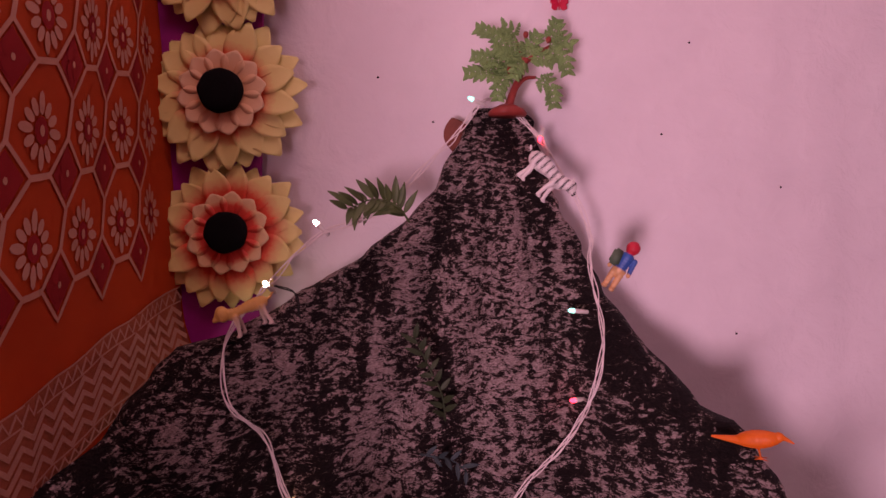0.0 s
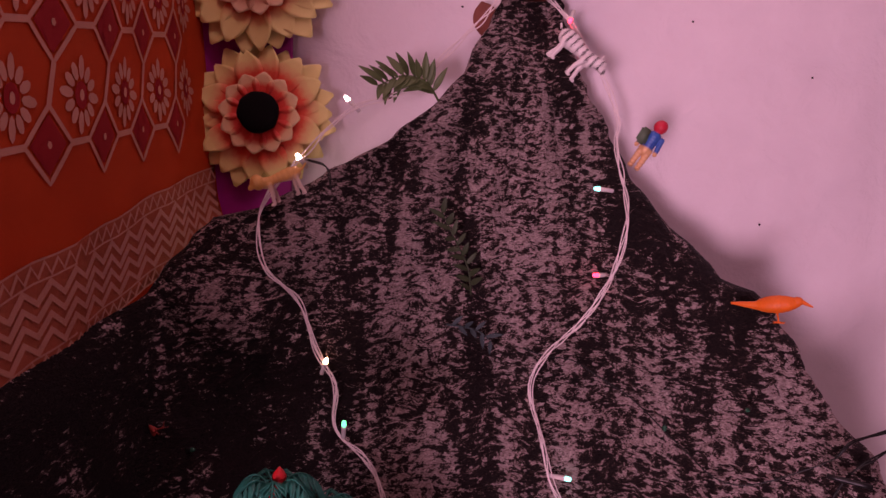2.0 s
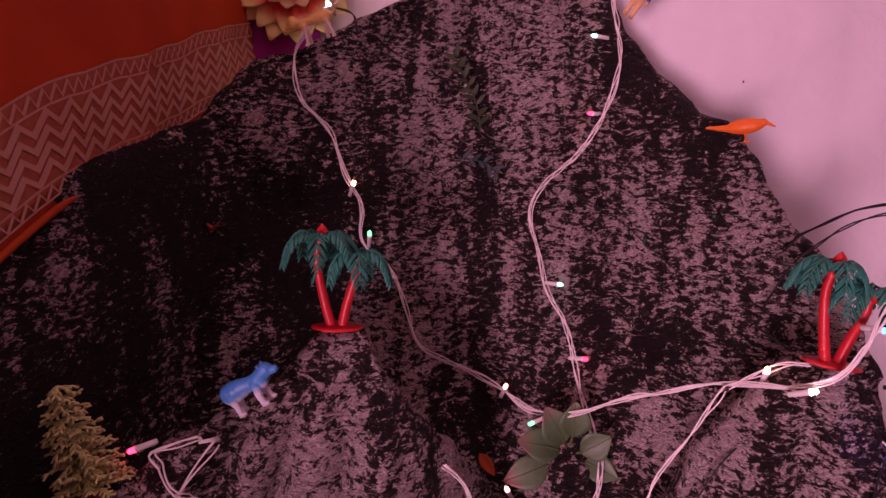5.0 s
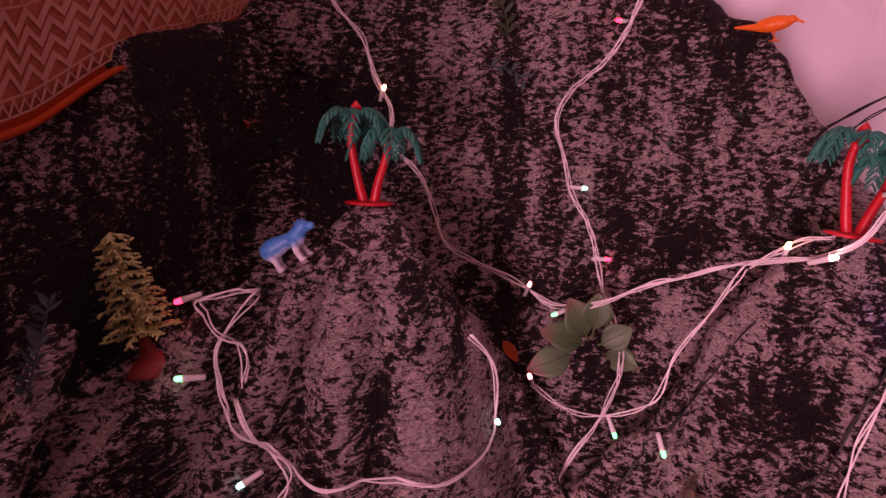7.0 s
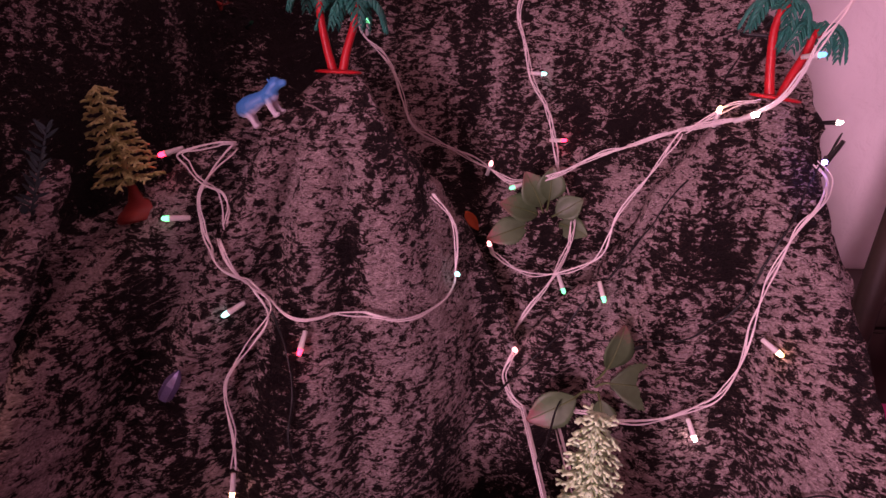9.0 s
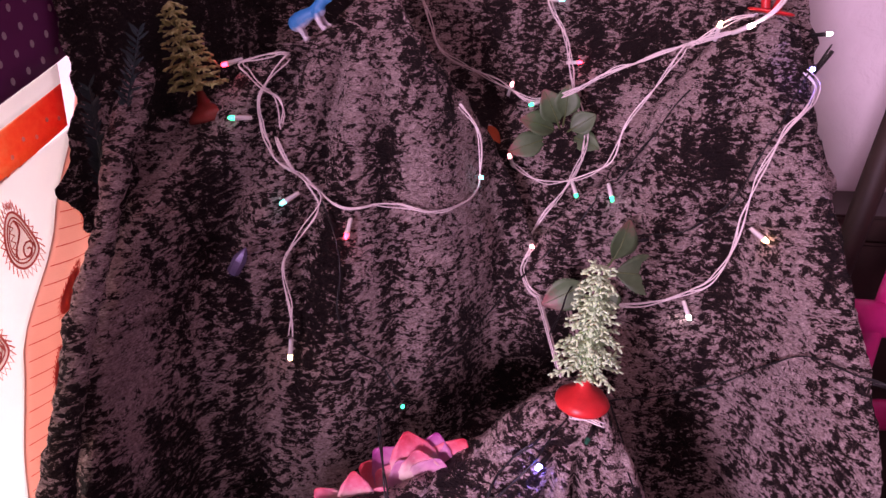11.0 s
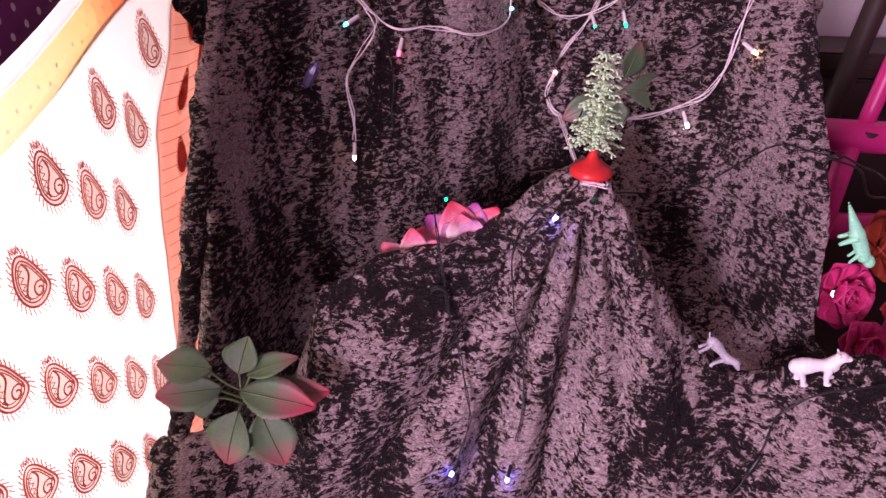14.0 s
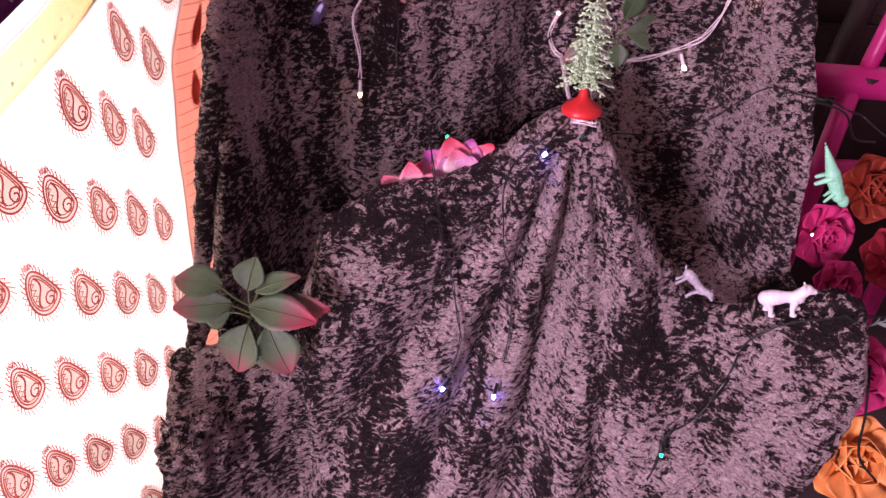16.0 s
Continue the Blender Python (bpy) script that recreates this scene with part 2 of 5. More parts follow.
def blade(bm, m, length, width, curl=0.2, cup=0.15, nl=8, nw=4, shape=0.8, jag=0.0, thick=0.0006):
    """A leaf or petal along +x, with a rib, a cup and a curl, and two faces."""
    grid = []
    for side in (1, -1):
        rows = []
        for i in range(nl + 1):
            u = i / nl
            w = width * 0.5 * math.sin(math.pi * (u ** shape) * 0.97 + 0.03) + width * 0.02
            if jag and 0 < i < nl:
                w *= 1 + jag * (1 if i % 2 else -1)
            row = []
            for j in range(nw + 1):
                v = 2 * j / nw - 1
                z = cup * w * v * v + curl * length * u * u - side * thick * 0.5
                row.append(bm.verts.new(m @ Vector((u * length, v * w, z))))
            rows.append(row)
        grid.append(rows)
    for k, rows in enumerate(grid):
        for a, b in zip(rows, rows[1:]):
            for j in range(nw):
                f = (a[j], b[j], b[j + 1], a[j + 1])
                bm.faces.new(f if k else f[::-1])
    top, low = grid
    rim = lambda r: [row[0] for row in r] + r[-1][1:-1] + [row[-1] for row in r[::-1]] + r[0][-2:0:-1]  # noqa: E731
    ra, rb = rim(top), rim(low)
    for k in range(len(ra)):
        bm.faces.new((ra[k - 1], ra[k], rb[k], rb[k - 1]))


def frame_from(fwd, up, at):
    """A pose whose x is forward and z as near up as may be."""
    f = Vector(fwd).normalized()
    u = Vector(up)
    u = (u - f * u.dot(f)).normalized()
    s = u.cross(f)
    m = Matrix((f, s, u)).transposed().to_4x4()
    m.translation = at
    return m


# ---------------------------------------------------------------- materials
def math_node(n, l, op, a, b, c=None):
    m = n.new("ShaderNodeMath")
    m.operation = op
    for sock, v in zip(m.inputs, (a, b, c)):
        if v is None:
            continue
        if isinstance(v, (int, float)):
            sock.default_value = v
        else:
            l.new(v, sock)
    return m.outputs[0]


def cloth_mat(name, cover, sparse_shade=0.0):
    """Dark cloth with paint dabbed on in short ripples that lie across long upright streaks."""
    m, n, l, b = tree_of(name)
    v = coords(n, l, (0.95, 0.9, 2.1))
    warp = noise_node(n, l, v, 22, 3)
    wv = n.new("ShaderNodeVectorMath")
    wv.operation = "MULTIPLY_ADD"
    l.new(warp, wv.inputs[0])
    wv.inputs[1].default_value = (0.020, 0.015, 0.045)
    l.new(v, wv.inputs[2])
    dab = noise_node(n, l, wv.outputs[0], 112, 8, 0.68, 0.0)
    grain = noise_node(n, l, v, 420, 4, 0.7)
    streak = noise_node(n, l, coords(n, l, (1.0, 0.6, 0.22)), 26, 4, 0.62, 0.4)
    patch_ = noise_node(n, l, coords(n, l, (1, 1, 0.7)), 8, 3)
    t1 = math_node(n, l, "MULTIPLY_ADD", streak, 0.62, dab)
    t2 = math_node(n, l, "MULTIPLY_ADD", patch_, 0.30, t1)
    t3 = math_node(n, l, "MULTIPLY_ADD", grain, 0.34, t2)
    level = math_node(n, l, "MULTIPLY", t3, 0.5)
    if sparse_shade:
        # fewer dabs on the cloth's wing, with shade there put into the colour
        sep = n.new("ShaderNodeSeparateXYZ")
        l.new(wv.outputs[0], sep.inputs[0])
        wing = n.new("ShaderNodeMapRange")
        wing.inputs[1].default_value, wing.inputs[2].default_value, wing.inputs[3].default_value, wing.inputs[4].default_value = -0.12, 0.06, -sparse_shade, 0.0
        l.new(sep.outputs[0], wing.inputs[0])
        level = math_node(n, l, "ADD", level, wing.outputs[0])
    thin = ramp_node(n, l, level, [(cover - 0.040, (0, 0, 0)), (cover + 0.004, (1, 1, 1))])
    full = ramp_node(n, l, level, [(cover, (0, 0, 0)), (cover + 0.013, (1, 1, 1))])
    dark = ramp_node(n, l, grain, [(0.35, (0.008, 0.005, 0.006)), (0.70, (0.030, 0.018, 0.019))])
    wash = ramp_node(n, l, grain, [(0.3, (0.035, 0.021, 0.019)), (0.7, (0.110, 0.068, 0.060))])
    ripple = noise_node(n, l, wv.outputs[0], 210, 4, 0.6, 0.3)
    pale = ramp_node(n, l, mix_node(n, l, 0.5, grain, ripple), [(0.34, (0.17, 0.11, 0.10)), (0.48, (0.50, 0.375, 0.365)), (0.62, (0.82, 0.68, 0.67))])
    l.new(mix_node(n, l, full, mix_node(n, l, thin, dark, wash), pale), b.inputs["Base Color"])
    l.new(ramp_node(n, l, full, [(0, (0.62, 0.62, 0.62)), (1, (0.82, 0.82, 0.82))]), b.inputs["Roughness"])
    b.inputs["Specular IOR Level"].default_value = 0.22
    bump(n, l, b, math_node(n, l, "MULTIPLY_ADD", ripple, 0.9, t3), 1.0, 0.011)
    return m


def wall_mat():
    m, n, l, b = tree_of("limewashed_paper_wall")
    v = coords(n, l)
    a = noise_node(n, l, v, 3.0, 4)
    c = noise_node(n, l, v, 22, 5, 0.6, 0.4)
    f = mix_node(n, l, 0.35, a, c)
    l.new(ramp_node(n, l, f, [(0.3, (0.76, 0.68, 0.72)), (0.7, (0.86, 0.78, 0.82))]), b.inputs["Base Color"])
    b.inputs["Roughness"].default_value = 0.7
    b.inputs["Specular IOR Level"].default_value = 0.25
    bump(n, l, b, c, 0.6, 0.008)
    return m


def weave_mat(name, col, col2, trans=0.0, scale=900):
    """Thin woven cloth that lets some light through."""
    m, n, l, b = tree_of(name)
    v = coords(n, l)
    a = noise_node(n, l, v, 9, 4)
    w = n.new("ShaderNodeTexWave")
    w.inputs["Scale"].default_value = scale
    w.bands_direction = "Z"
    w.inputs["Distortion"].default_value = 1.5
    l.new(v, w.inputs["Vector"])
    f = mix_node(n, l, 0.25, a, w.outputs["Fac"])
    colour = ramp_node(n, l, f, [(0.25, col2), (0.7, col)])
    l.new(colour, b.inputs["Base Color"])
    b.inputs["Roughness"].default_value = 0.75
    b.inputs["Specular IOR Level"].default_value = 0.2
    bump(n, l, b, f, 0.2, 0.0008)
    if trans:
        t = n.new("ShaderNodeBsdfTranslucent")
        l.new(colour, t.inputs["Color"])
        s = n.new("ShaderNodeMixShader")
        s.inputs[0].default_value = trans
        l.new(b.outputs[0], s.inputs[1])
        l.new(t.outputs[0], s.inputs[2])
        l.new(s.outputs[0], n["Material Output"].inputs["Surface"])
    return m


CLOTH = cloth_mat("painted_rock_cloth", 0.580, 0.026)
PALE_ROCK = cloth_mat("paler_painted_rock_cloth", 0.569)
WALL = wall_mat()
ORANGE_CLOTH = weave_mat("orange_silk", (0.60, 0.095, 0.020), (0.44, 0.050, 0.011), 0.25)
ZARI = weave_mat("pale_thread", (0.62, 0.32, 0.22), (0.50, 0.21, 0.13))
MAROON = weave_mat("maroon_thread", (0.36, 0.02, 0.02), (0.24, 0.012, 0.012))
WHITE_CLOTH = weave_mat("white_cotton", (0.86, 0.82, 0.80), (0.80, 0.75, 0.73), 0.5)
# Salmon copy of the white cotton: the fold's shade put into its colour.
SHADED_CLOTH = weave_mat("shaded_white_cotton", (0.86, 0.58, 0.50), (0.80, 0.46, 0.38), 0.45)
RED_PRINT = weave_mat("red_print", (0.66, 0.13, 0.11), (0.56, 0.08, 0.07), 0.4)
PINK_PRINT = weave_mat("pink_print", (0.93, 0.80, 0.75), (0.90, 0.72, 0.66), 0.6)
# Runs from backlit yellow to red: the shade near the fold is painted.
LIT_TO_SHADED_BORDER = grad_mat("backlit_to_shaded_border", [(0.0, (0.84, 0.78, 0.62)), (0.45, (0.84, 0.68, 0.42)), (0.8, (0.80, 0.22, 0.10)), (1.0, (0.70, 0.08, 0.05))], 1, -0.80, -0.52, 0.75, 0.3, 0.5)
PURPLE_CLOTH = weave_mat("purple_border", (0.22, 0.045, 0.17), (0.15, 0.03, 0.12), 0.15)
PURPLE_BOARD = stuff_mat("purple_board", (0.34, 0.012, 0.22), 0.5, 0.2, 20)
CREAM_PETAL = grad_mat("cream_petal", [(0.0, (0.78, 0.08, 0.03)), (0.36, (0.80, 0.14, 0.05)), (0.50, (0.82, 0.50, 0.20)), (0.62, (0.84, 0.70, 0.26)), (1.0, (0.86, 0.77, 0.30))], 0, 0.012, 0.066)
RED_BASE_PETAL = grad_mat("red_based_petal", [(0.0, (0.78, 0.05, 0.02)), (0.46, (0.80, 0.10, 0.04)), (0.62, (0.82, 0.48, 0.20)), (0.75, (0.84, 0.70, 0.26)), (1.0, (0.86, 0.77, 0.30))], 0, 0.012, 0.066)
PEACH_PETAL = grad_mat("peach_petal", [(0.0, (0.82, 0.36, 0.16)), (0.45, (0.84, 0.50, 0.27)), (1.0, (0.84, 0.60, 0.36))], 0, 0.010, 0.040)
RED_PETAL = grad_mat("red_petal", [(0.0, (0.75, 0.03, 0.02)), (0.42, (0.80, 0.08, 0.04)), (0.62, (0.84, 0.55, 0.28)), (1.0, (0.84, 0.66, 0.38))], 0, 0.010, 0.040)
BLACK_FELT = stuff_mat("black_felt", (0.008, 0.007, 0.008), 0.95, 0.3, 400, 0, 0.6, 0.1)
RED_PLASTIC = stuff_mat("red_plastic", (0.62, 0.028, 0.030), 0.38, 0.15, 90, trans=0.1)
BROWNRED = stuff_mat("brown_red_plastic", (0.30, 0.045, 0.035), 0.42, 0.2, 90)
TEAL_LEAF = stuff_mat("teal_palm_plastic", (0.012, 0.20, 0.15), 0.42, 0.3, 120)
FERN_GREEN = stuff_mat("fern_green_plastic", (0.20, 0.36, 0.12), 0.5, 0.3, 120, trans=0.1)
OLIVE_LEAF = stuff_mat("olive_leaf", (0.10, 0.14, 0.05), 0.5, 0.35, 100)
PALE_PINE = stuff_mat("pale_green_plastic", (0.54, 0.71, 0.44), 0.5, 0.2, 120, trans=0.15)
YELLOW_PINE = stuff_mat("yellow_green_plastic", (0.56, 0.56, 0.24), 0.5, 0.2, 120, trans=0.1)
DARK_FERN = stuff_mat("dark_blue_green_leaf", (0.03, 0.05, 0.055), 0.6, 0.3, 120)
WIRE_WHITE = stuff_mat("clear_white_wire", (0.86, 0.76, 0.75), 0.35, 0.1, 200, 0, 0.1, 0.5)
WIRE_BLACK = stuff_mat("black_wire", (0.012, 0.011, 0.012), 0.4, 0.2, 200)
SLEEVE = stuff_mat("white_sleeve", (0.80, 0.74, 0.72), 0.4, 0.1, 200, trans=0.2)
BIRD_ORANGE = stuff_mat("orange_plastic", (0.85, 0.16, 0.015), 0.45, 0.12, 80, trans=0.1)
WHITE_TOY = stuff_mat("white_plastic", (0.78, 0.72, 0.70), 0.45, 0.12, 80)
GREY_TOY = stuff_mat("grey_white_plastic", (0.40, 0.37, 0.40), 0.5, 0.5, 60)
MINT_TOY = stuff_mat("mint_plastic", (0.30, 0.72, 0.45), 0.45, 0.15, 70, trans=0.2)
DEER_RED = stuff_mat("dull_red_plastic", (0.36, 0.05, 0.035), 0.5, 0.2, 80)
PINK_PLASTIC = stuff_mat("magenta_plastic", (0.55, 0.02, 0.18), 0.4, 0.15, 30)
DARK_WOOD = stuff_mat("dark_wood", (0.035, 0.018, 0.014), 0.6, 0.3, 30)
FLOOR = stuff_mat("dark_floor", (0.06, 0.04, 0.04), 0.6, 0.3, 8)
PLASTER = stuff_mat("pink_plaster", (0.55, 0.42, 0.46), 0.8, 0.15, 6)
MAGENTA_PETAL = stuff_mat("magenta_petal", (0.55, 0.03, 0.16), 0.6, 0.3, 40, trans=0.15)
ROSE_PETAL = stuff_mat("orange_rose_petal", (0.85, 0.36, 0.10), 0.55, 0.25, 30, trans=0.15)
VIOLET_PETAL = stuff_mat("violet_petal", (0.12, 0.05, 0.22), 0.6, 0.3, 40)
WHITE_PETAL = stuff_mat("white_petal", (0.80, 0.74, 0.78), 0.6, 0.1, 40, trans=0.2)
CRYSTAL = stuff_mat("violet_grey_foil", (0.20, 0.16, 0.30), 0.25, 0.4, 90, 0.3)
BUTTERFLY_RED = stuff_mat("red_card", (0.55, 0.012, 0.05), 0.5, 0.1, 80)
HIPPO = grad_mat("blue_over_white_plastic", [(0.0, (0.62, 0.56, 0.60)), (0.40, (0.66, 0.62, 0.70)), (0.56, (0.05, 0.26, 0.58)), (1.0, (0.02, 0.20, 0.55))], 2, 0.0, 0.030, 0.45, 0.3)
LION = grad_mat("tan_over_white_plastic", [(0.0, (0.72, 0.58, 0.52)), (0.45, (0.74, 0.56, 0.44)), (0.65, (0.72, 0.38, 0.10)), (1.0, (0.74, 0.42, 0.12))], 2, 0.0, 0.034, 0.45, 0.3)
RED_EDGE_LEAF = grad_mat("red_edged_leaf", [(0.0, (0.05, 0.085, 0.035)), (0.5, (0.095, 0.155, 0.075)), (0.72, (0.22, 0.10, 0.09)), (1.0, (0.38, 0.035, 0.07))], 0, 0.0, 0.062, 0.5, 0.45)
PINK_EDGE_PETAL = grad_mat("pink_edged_petal", [(0.0, (0.62, 0.52, 0.38)), (0.5, (0.76, 0.56, 0.54)), (0.75, (0.70, 0.16, 0.26)), (1.0, (0.58, 0.03, 0.07))], 0, 0.0, 0.052, 0.55, 0.35)
PURPLE_EDGE_PETAL = grad_mat("purple_edged_petal", [(0.0, (0.72, 0.56, 0.52)), (0.55, (0.62, 0.28, 0.44)), (1.0, (0.34, 0.03, 0.24))], 0, 0.0, 0.052, 0.55, 0.35)


def tiger_mat():
    m, n, l, b = tree_of("striped_white_plastic")
    c = n.new("ShaderNodeTexCoord")
    w = n.new("ShaderNodeTexWave")
    w.wave_type, w.bands_direction = "BANDS", "X"
    w.inputs["Scale"].default_value, w.inputs["Distortion"].default_value, w.inputs["Detail"].default_value = 46, 3.5, 2
    w.inputs["Detail Scale"].default_value = 40
    l.new(c.outputs["Object"], w.inputs["Vector"])
    sep = n.new("ShaderNodeSeparateXYZ")
    l.new(c.outputs["Object"], sep.inputs[0])
    hi = ramp_node(n, l, sep.outputs[2], [(0.019, (0, 0, 0)), (0.022, (1, 1, 1))])
    st = ramp_node(n, l, w.outputs["Fac"], [(0.14, (1, 1, 1)), (0.20, (0, 0, 0))])
    mul = mix_node(n, l, 1.0, hi, st, "MULTIPLY")
    l.new(mix_node(n, l, mul, (0.80, 0.74, 0.72), (0.012, 0.010, 0.012)), b.inputs["Base Color"])
    b.inputs["Roughness"].default_value = 0.45
    return m


TIGER = tiger_mat()

# ---------------------------------------------------------------- setting: walls, floor, ceiling


def box(name, lo, hi, material, bevel=0.0, parent=None, label="", kind=""):
    bm = bmesh.new()
    c = [(a + b) / 2 for a, b in zip(lo, hi)]
    bmesh.ops.create_cube(bm, size=1, matrix=Matrix.Translation(c) @ Matrix.Diagonal((*[b - a for a, b in zip(lo, hi)], 1)))
    if bevel:
        bmesh.ops.bevel(bm, geom=bm.edges[:], offset=bevel, segments=2, affect="EDGES")
    ob = part(name, bm, material, parent, label, flat=True)
    return tagged(ob, kind=kind)


bm = bmesh.new()
nx, nz = 150, 110
grid = []
for j in range(nz + 1):
    row = []
    for i in range(nx + 1):
        x, z = -1.4 + 3.6 * i / nx, -0.15 + 2.25 * j / nz
        y = 0.009 * noise.noise(Vector((x * 3.4, 0, z * 2.6))) + 0.0032 * noise.noise(Vector((x * 11, 4, z * 9)))
        # pasted sheets meet in creases
        for cx in (0.47, 0.545):
            y -= 0.0030 * math.exp(-((x - cx - 0.004 * math.sin(z * 9)) / 0.010) ** 2)
        y -= 0.0025 * math.exp(-((z - 0.935) / 0.008) ** 2) * (x > 0.4)
        row.append(bm.verts.new((x, y + 0.008, z)))
    grid.append(row)
for a, b in zip(grid, grid[1:]):
    for k in range(nx):
        bm.faces.new((a[k], a[k + 1], b[k + 1], b[k]))
rim = bmesh.ops.extrude_face_region(bm, geom=bm.faces[:])
bmesh.ops.translate(bm, vec=(0, 0.1, 0), verts=[g for g in rim["geom"] if isinstance(g, bmesh.types.BMVert)])
bmesh.ops.recalc_face_normals(bm, faces=bm.faces[:])
tagged(part("wall_back", bm, WALL), "pale pinkish wall pasted with creased paper sheets", "wall", kind="structure")

tagged(box("floor", (-1.5, -3.1, -0.25), (2.4, 0.1, -0.15), FLOOR), "dark plain floor under the cloth mountain", "floor", kind="structure")
tagged(box("wall_left", (-1.5, -3.1, -0.15), (-1.4, 0.0, 2.1), PLASTER), "plain pink plaster side wall", "wall", kind="structure")
tagged(box("wall_right", (2.2, -3.1, -0.15), (2.3, 0.0, 2.1), PLASTER), "plain pink plaster side wall", "wall", kind="structure")
tagged(box("wall_front", (-1.4, -3.1, -0.15), (2.2, -3.0, 2.1), PLASTER), "plain pink plaster wall facing the display", "wall", kind="structure")
tagged(box("ceiling", (-1.5, -3.1, 2.1), (2.4, 0.1, 2.2), PLASTER), "plain pale ceiling", "ceiling", kind="structure")

rnd = random.Random(3)
for x, z in ((0.380, 1.309), (0.438, 0.971), (0.348, 1.202), (0.02, 1.262), (0.083, 1.212), (0.49, 1.142)):
    bm = bmesh.new()
    ball(bm, (x, -0.002, z), 0.0014, (1, 0.5, 0.9), seg=8)
    tagged(part("wall_speck", bm, BLACK_FELT), "tiny dark fly speck on the pale wall", "speck", "specks on the wall")

# ---------------------------------------------------------------- the cloth mountain

mountain = thing("cloth_mountain", None, "crumpled rock-painted cloth mountain draped in folds against a wall", "model mountain")
bm = bmesh.new()
nx, nz = 170, 280
rows = []
for j in range(nz + 8 + 1):
    row = []
    for i in range(nx + 1):
        u = i / nx
        v = max(0, j - nz) / 8
        z = 0.02 + (1.222 - 0.02) * min(j, nz) / nz
        a, b = back_left(z), back_right(z)
        a += 0.006 * noise.noise(Vector((3.1, 0, z * 40)))
        b += 0.006 + 0.006 * noise.noise(Vector((9.1, 0, z * 40)))
        x = a + (b - a) * u
        edge = min(1.0, min(i, nx - i) / 6)
        y = back_y(x, z) + crumple(x, z, 1) + 0.022 * (1 - edge) ** 2
        y = min(y + 0.05 * v, -0.004)
        row.append(bm.verts.new((x, y, z + 0.006 * math.sin(v * 2.6) + 0.004 * noise.noise(Vector((x * 60, 1, 0))) * v)))
    rows.append(row)
for a, b in zip(rows, rows[1:]):
    for k in range(nx):
        bm.faces.new((a[k], a[k + 1], b[k + 1], b[k]))
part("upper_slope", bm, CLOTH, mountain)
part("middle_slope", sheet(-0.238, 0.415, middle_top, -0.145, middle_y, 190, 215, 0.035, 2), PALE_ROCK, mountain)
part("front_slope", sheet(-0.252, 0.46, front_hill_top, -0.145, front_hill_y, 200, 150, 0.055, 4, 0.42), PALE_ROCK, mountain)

# cloth that fills the hollow behind the front crest
bm = bmesh.new()
rows = []
for j in range(41):
    row = []
    for i in range(121):
        x = -0.23 + 0.66 * i / 120
        y = -0.40 - 0.40 * j / 40
        z = ramp(x, [(-0.23, 0.15), (-0.12, 0.21), (0.0, 0.25), (0.12, 0.27), (0.25, 0.235), (0.32, 0.228), (0.43, 0.25)]) - 0.055 + 0.05 * smooth(-0.50, -0.42, y) + 0.05 * smooth(0.26, 0.32, x)
        z += 0.012 * noise.noise(Vector((x * 16, y * 12, 2))) + crumple(x, y, 8)
        row.append(bm.verts.new((x, max(y, front_hill_y(x, z) + 0.012), z)))
    rows.append(row)
for a, b in zip(rows, rows[1:]):
    for k in range(120):
        bm.faces.new((a[k], b[k], b[k + 1], a[k + 1]))
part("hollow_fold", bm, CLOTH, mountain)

# bunched roll of cloth at the low corner
bm = bmesh.new()
bmesh.ops.create_icosphere(bm, subdivisions=5, radius=0.034)
for v in bm.verts:
    d = v.co.normalized()
    k = 1 + 0.35 * noise.noise(d * 2.2) + 0.25 * (0.5 - abs(noise.noise(d * 5.5))) + 0.08 * noise.noise(d * 14)
    v.co = Vector((d.x * 0.034, d.y * 0.032, d.z * 0.044)) * k + Vector((-0.212, -0.835, 0.098))
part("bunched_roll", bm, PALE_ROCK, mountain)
# turned-forward edge of the cloth
bm = bmesh.new()
edge = [(-0.210, -0.49, 0.650), (-0.206, -0.545, 0.60), (-0.205, -0.590, 0.54), (-0.211, -0.640, 0.46), (-0.219, -0.665, 0.39), (-0.226, -0.70, 0.30), (-0.232, -0.73, 0.22), (-0.235, -0.77, 0.13), (-0.235, -0.80, -0.145)]
tube(bm, curve_pts(edge, 0.005), lambda u: 0.0105 + 0.004 * noise.noise(Vector((u * 9, 0, 0))), 14)
for v in bm.verts:
    v.co += Vector((crumple(v.co.y, v.co.z, 11), crumple(v.co.x, v.co.z, 12), 0)) * 0.9
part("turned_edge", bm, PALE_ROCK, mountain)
# red-brown paper flap behind the peak
bm = bmesh.new()
blade(bm, frame_from((0.3, 0, -1), (0, -1, 0.1), (0.104, -0.012, 1.215)), 0.05, 0.03, 0.05, 0.1)
tagged(part("paper_flap", bm, stuff_mat("brown_red_paper", (0.24, 0.07, 0.05), 0.8)), "dull red-brown paper scrap behind the mountain peak", "paper")

# Added dark box standing in for darkness; no cabinet is known here.
cabinet = thing("dark_backing_box", pose(1.0, -0.09, -0.15), "made-up dark box with doors filling the dark area by the wall", "cabinet")
box("body", (-0.50, -0.060, 0.0), (0.50, 0.078, 0.585), DARK_WOOD, 0.003, cabinet)
box("top_board", (-0.51, -0.075, 0.585), (0.51, 0.078, 0.610), DARK_WOOD, 0.004, cabinet)
for k in range(2):
    door = box("door", (-0.49 + 0.495 * k, -0.076, 0.03), (-0.005 + 0.495 * k, -0.060, 0.57), DARK_WOOD, 0.004, cabinet)
    box("handle", (-0.05 + 0.075 * k, -0.088, 0.28), (-0.038 + 0.075 * k, -0.076, 0.36), BROWNRED, 0.003, door)

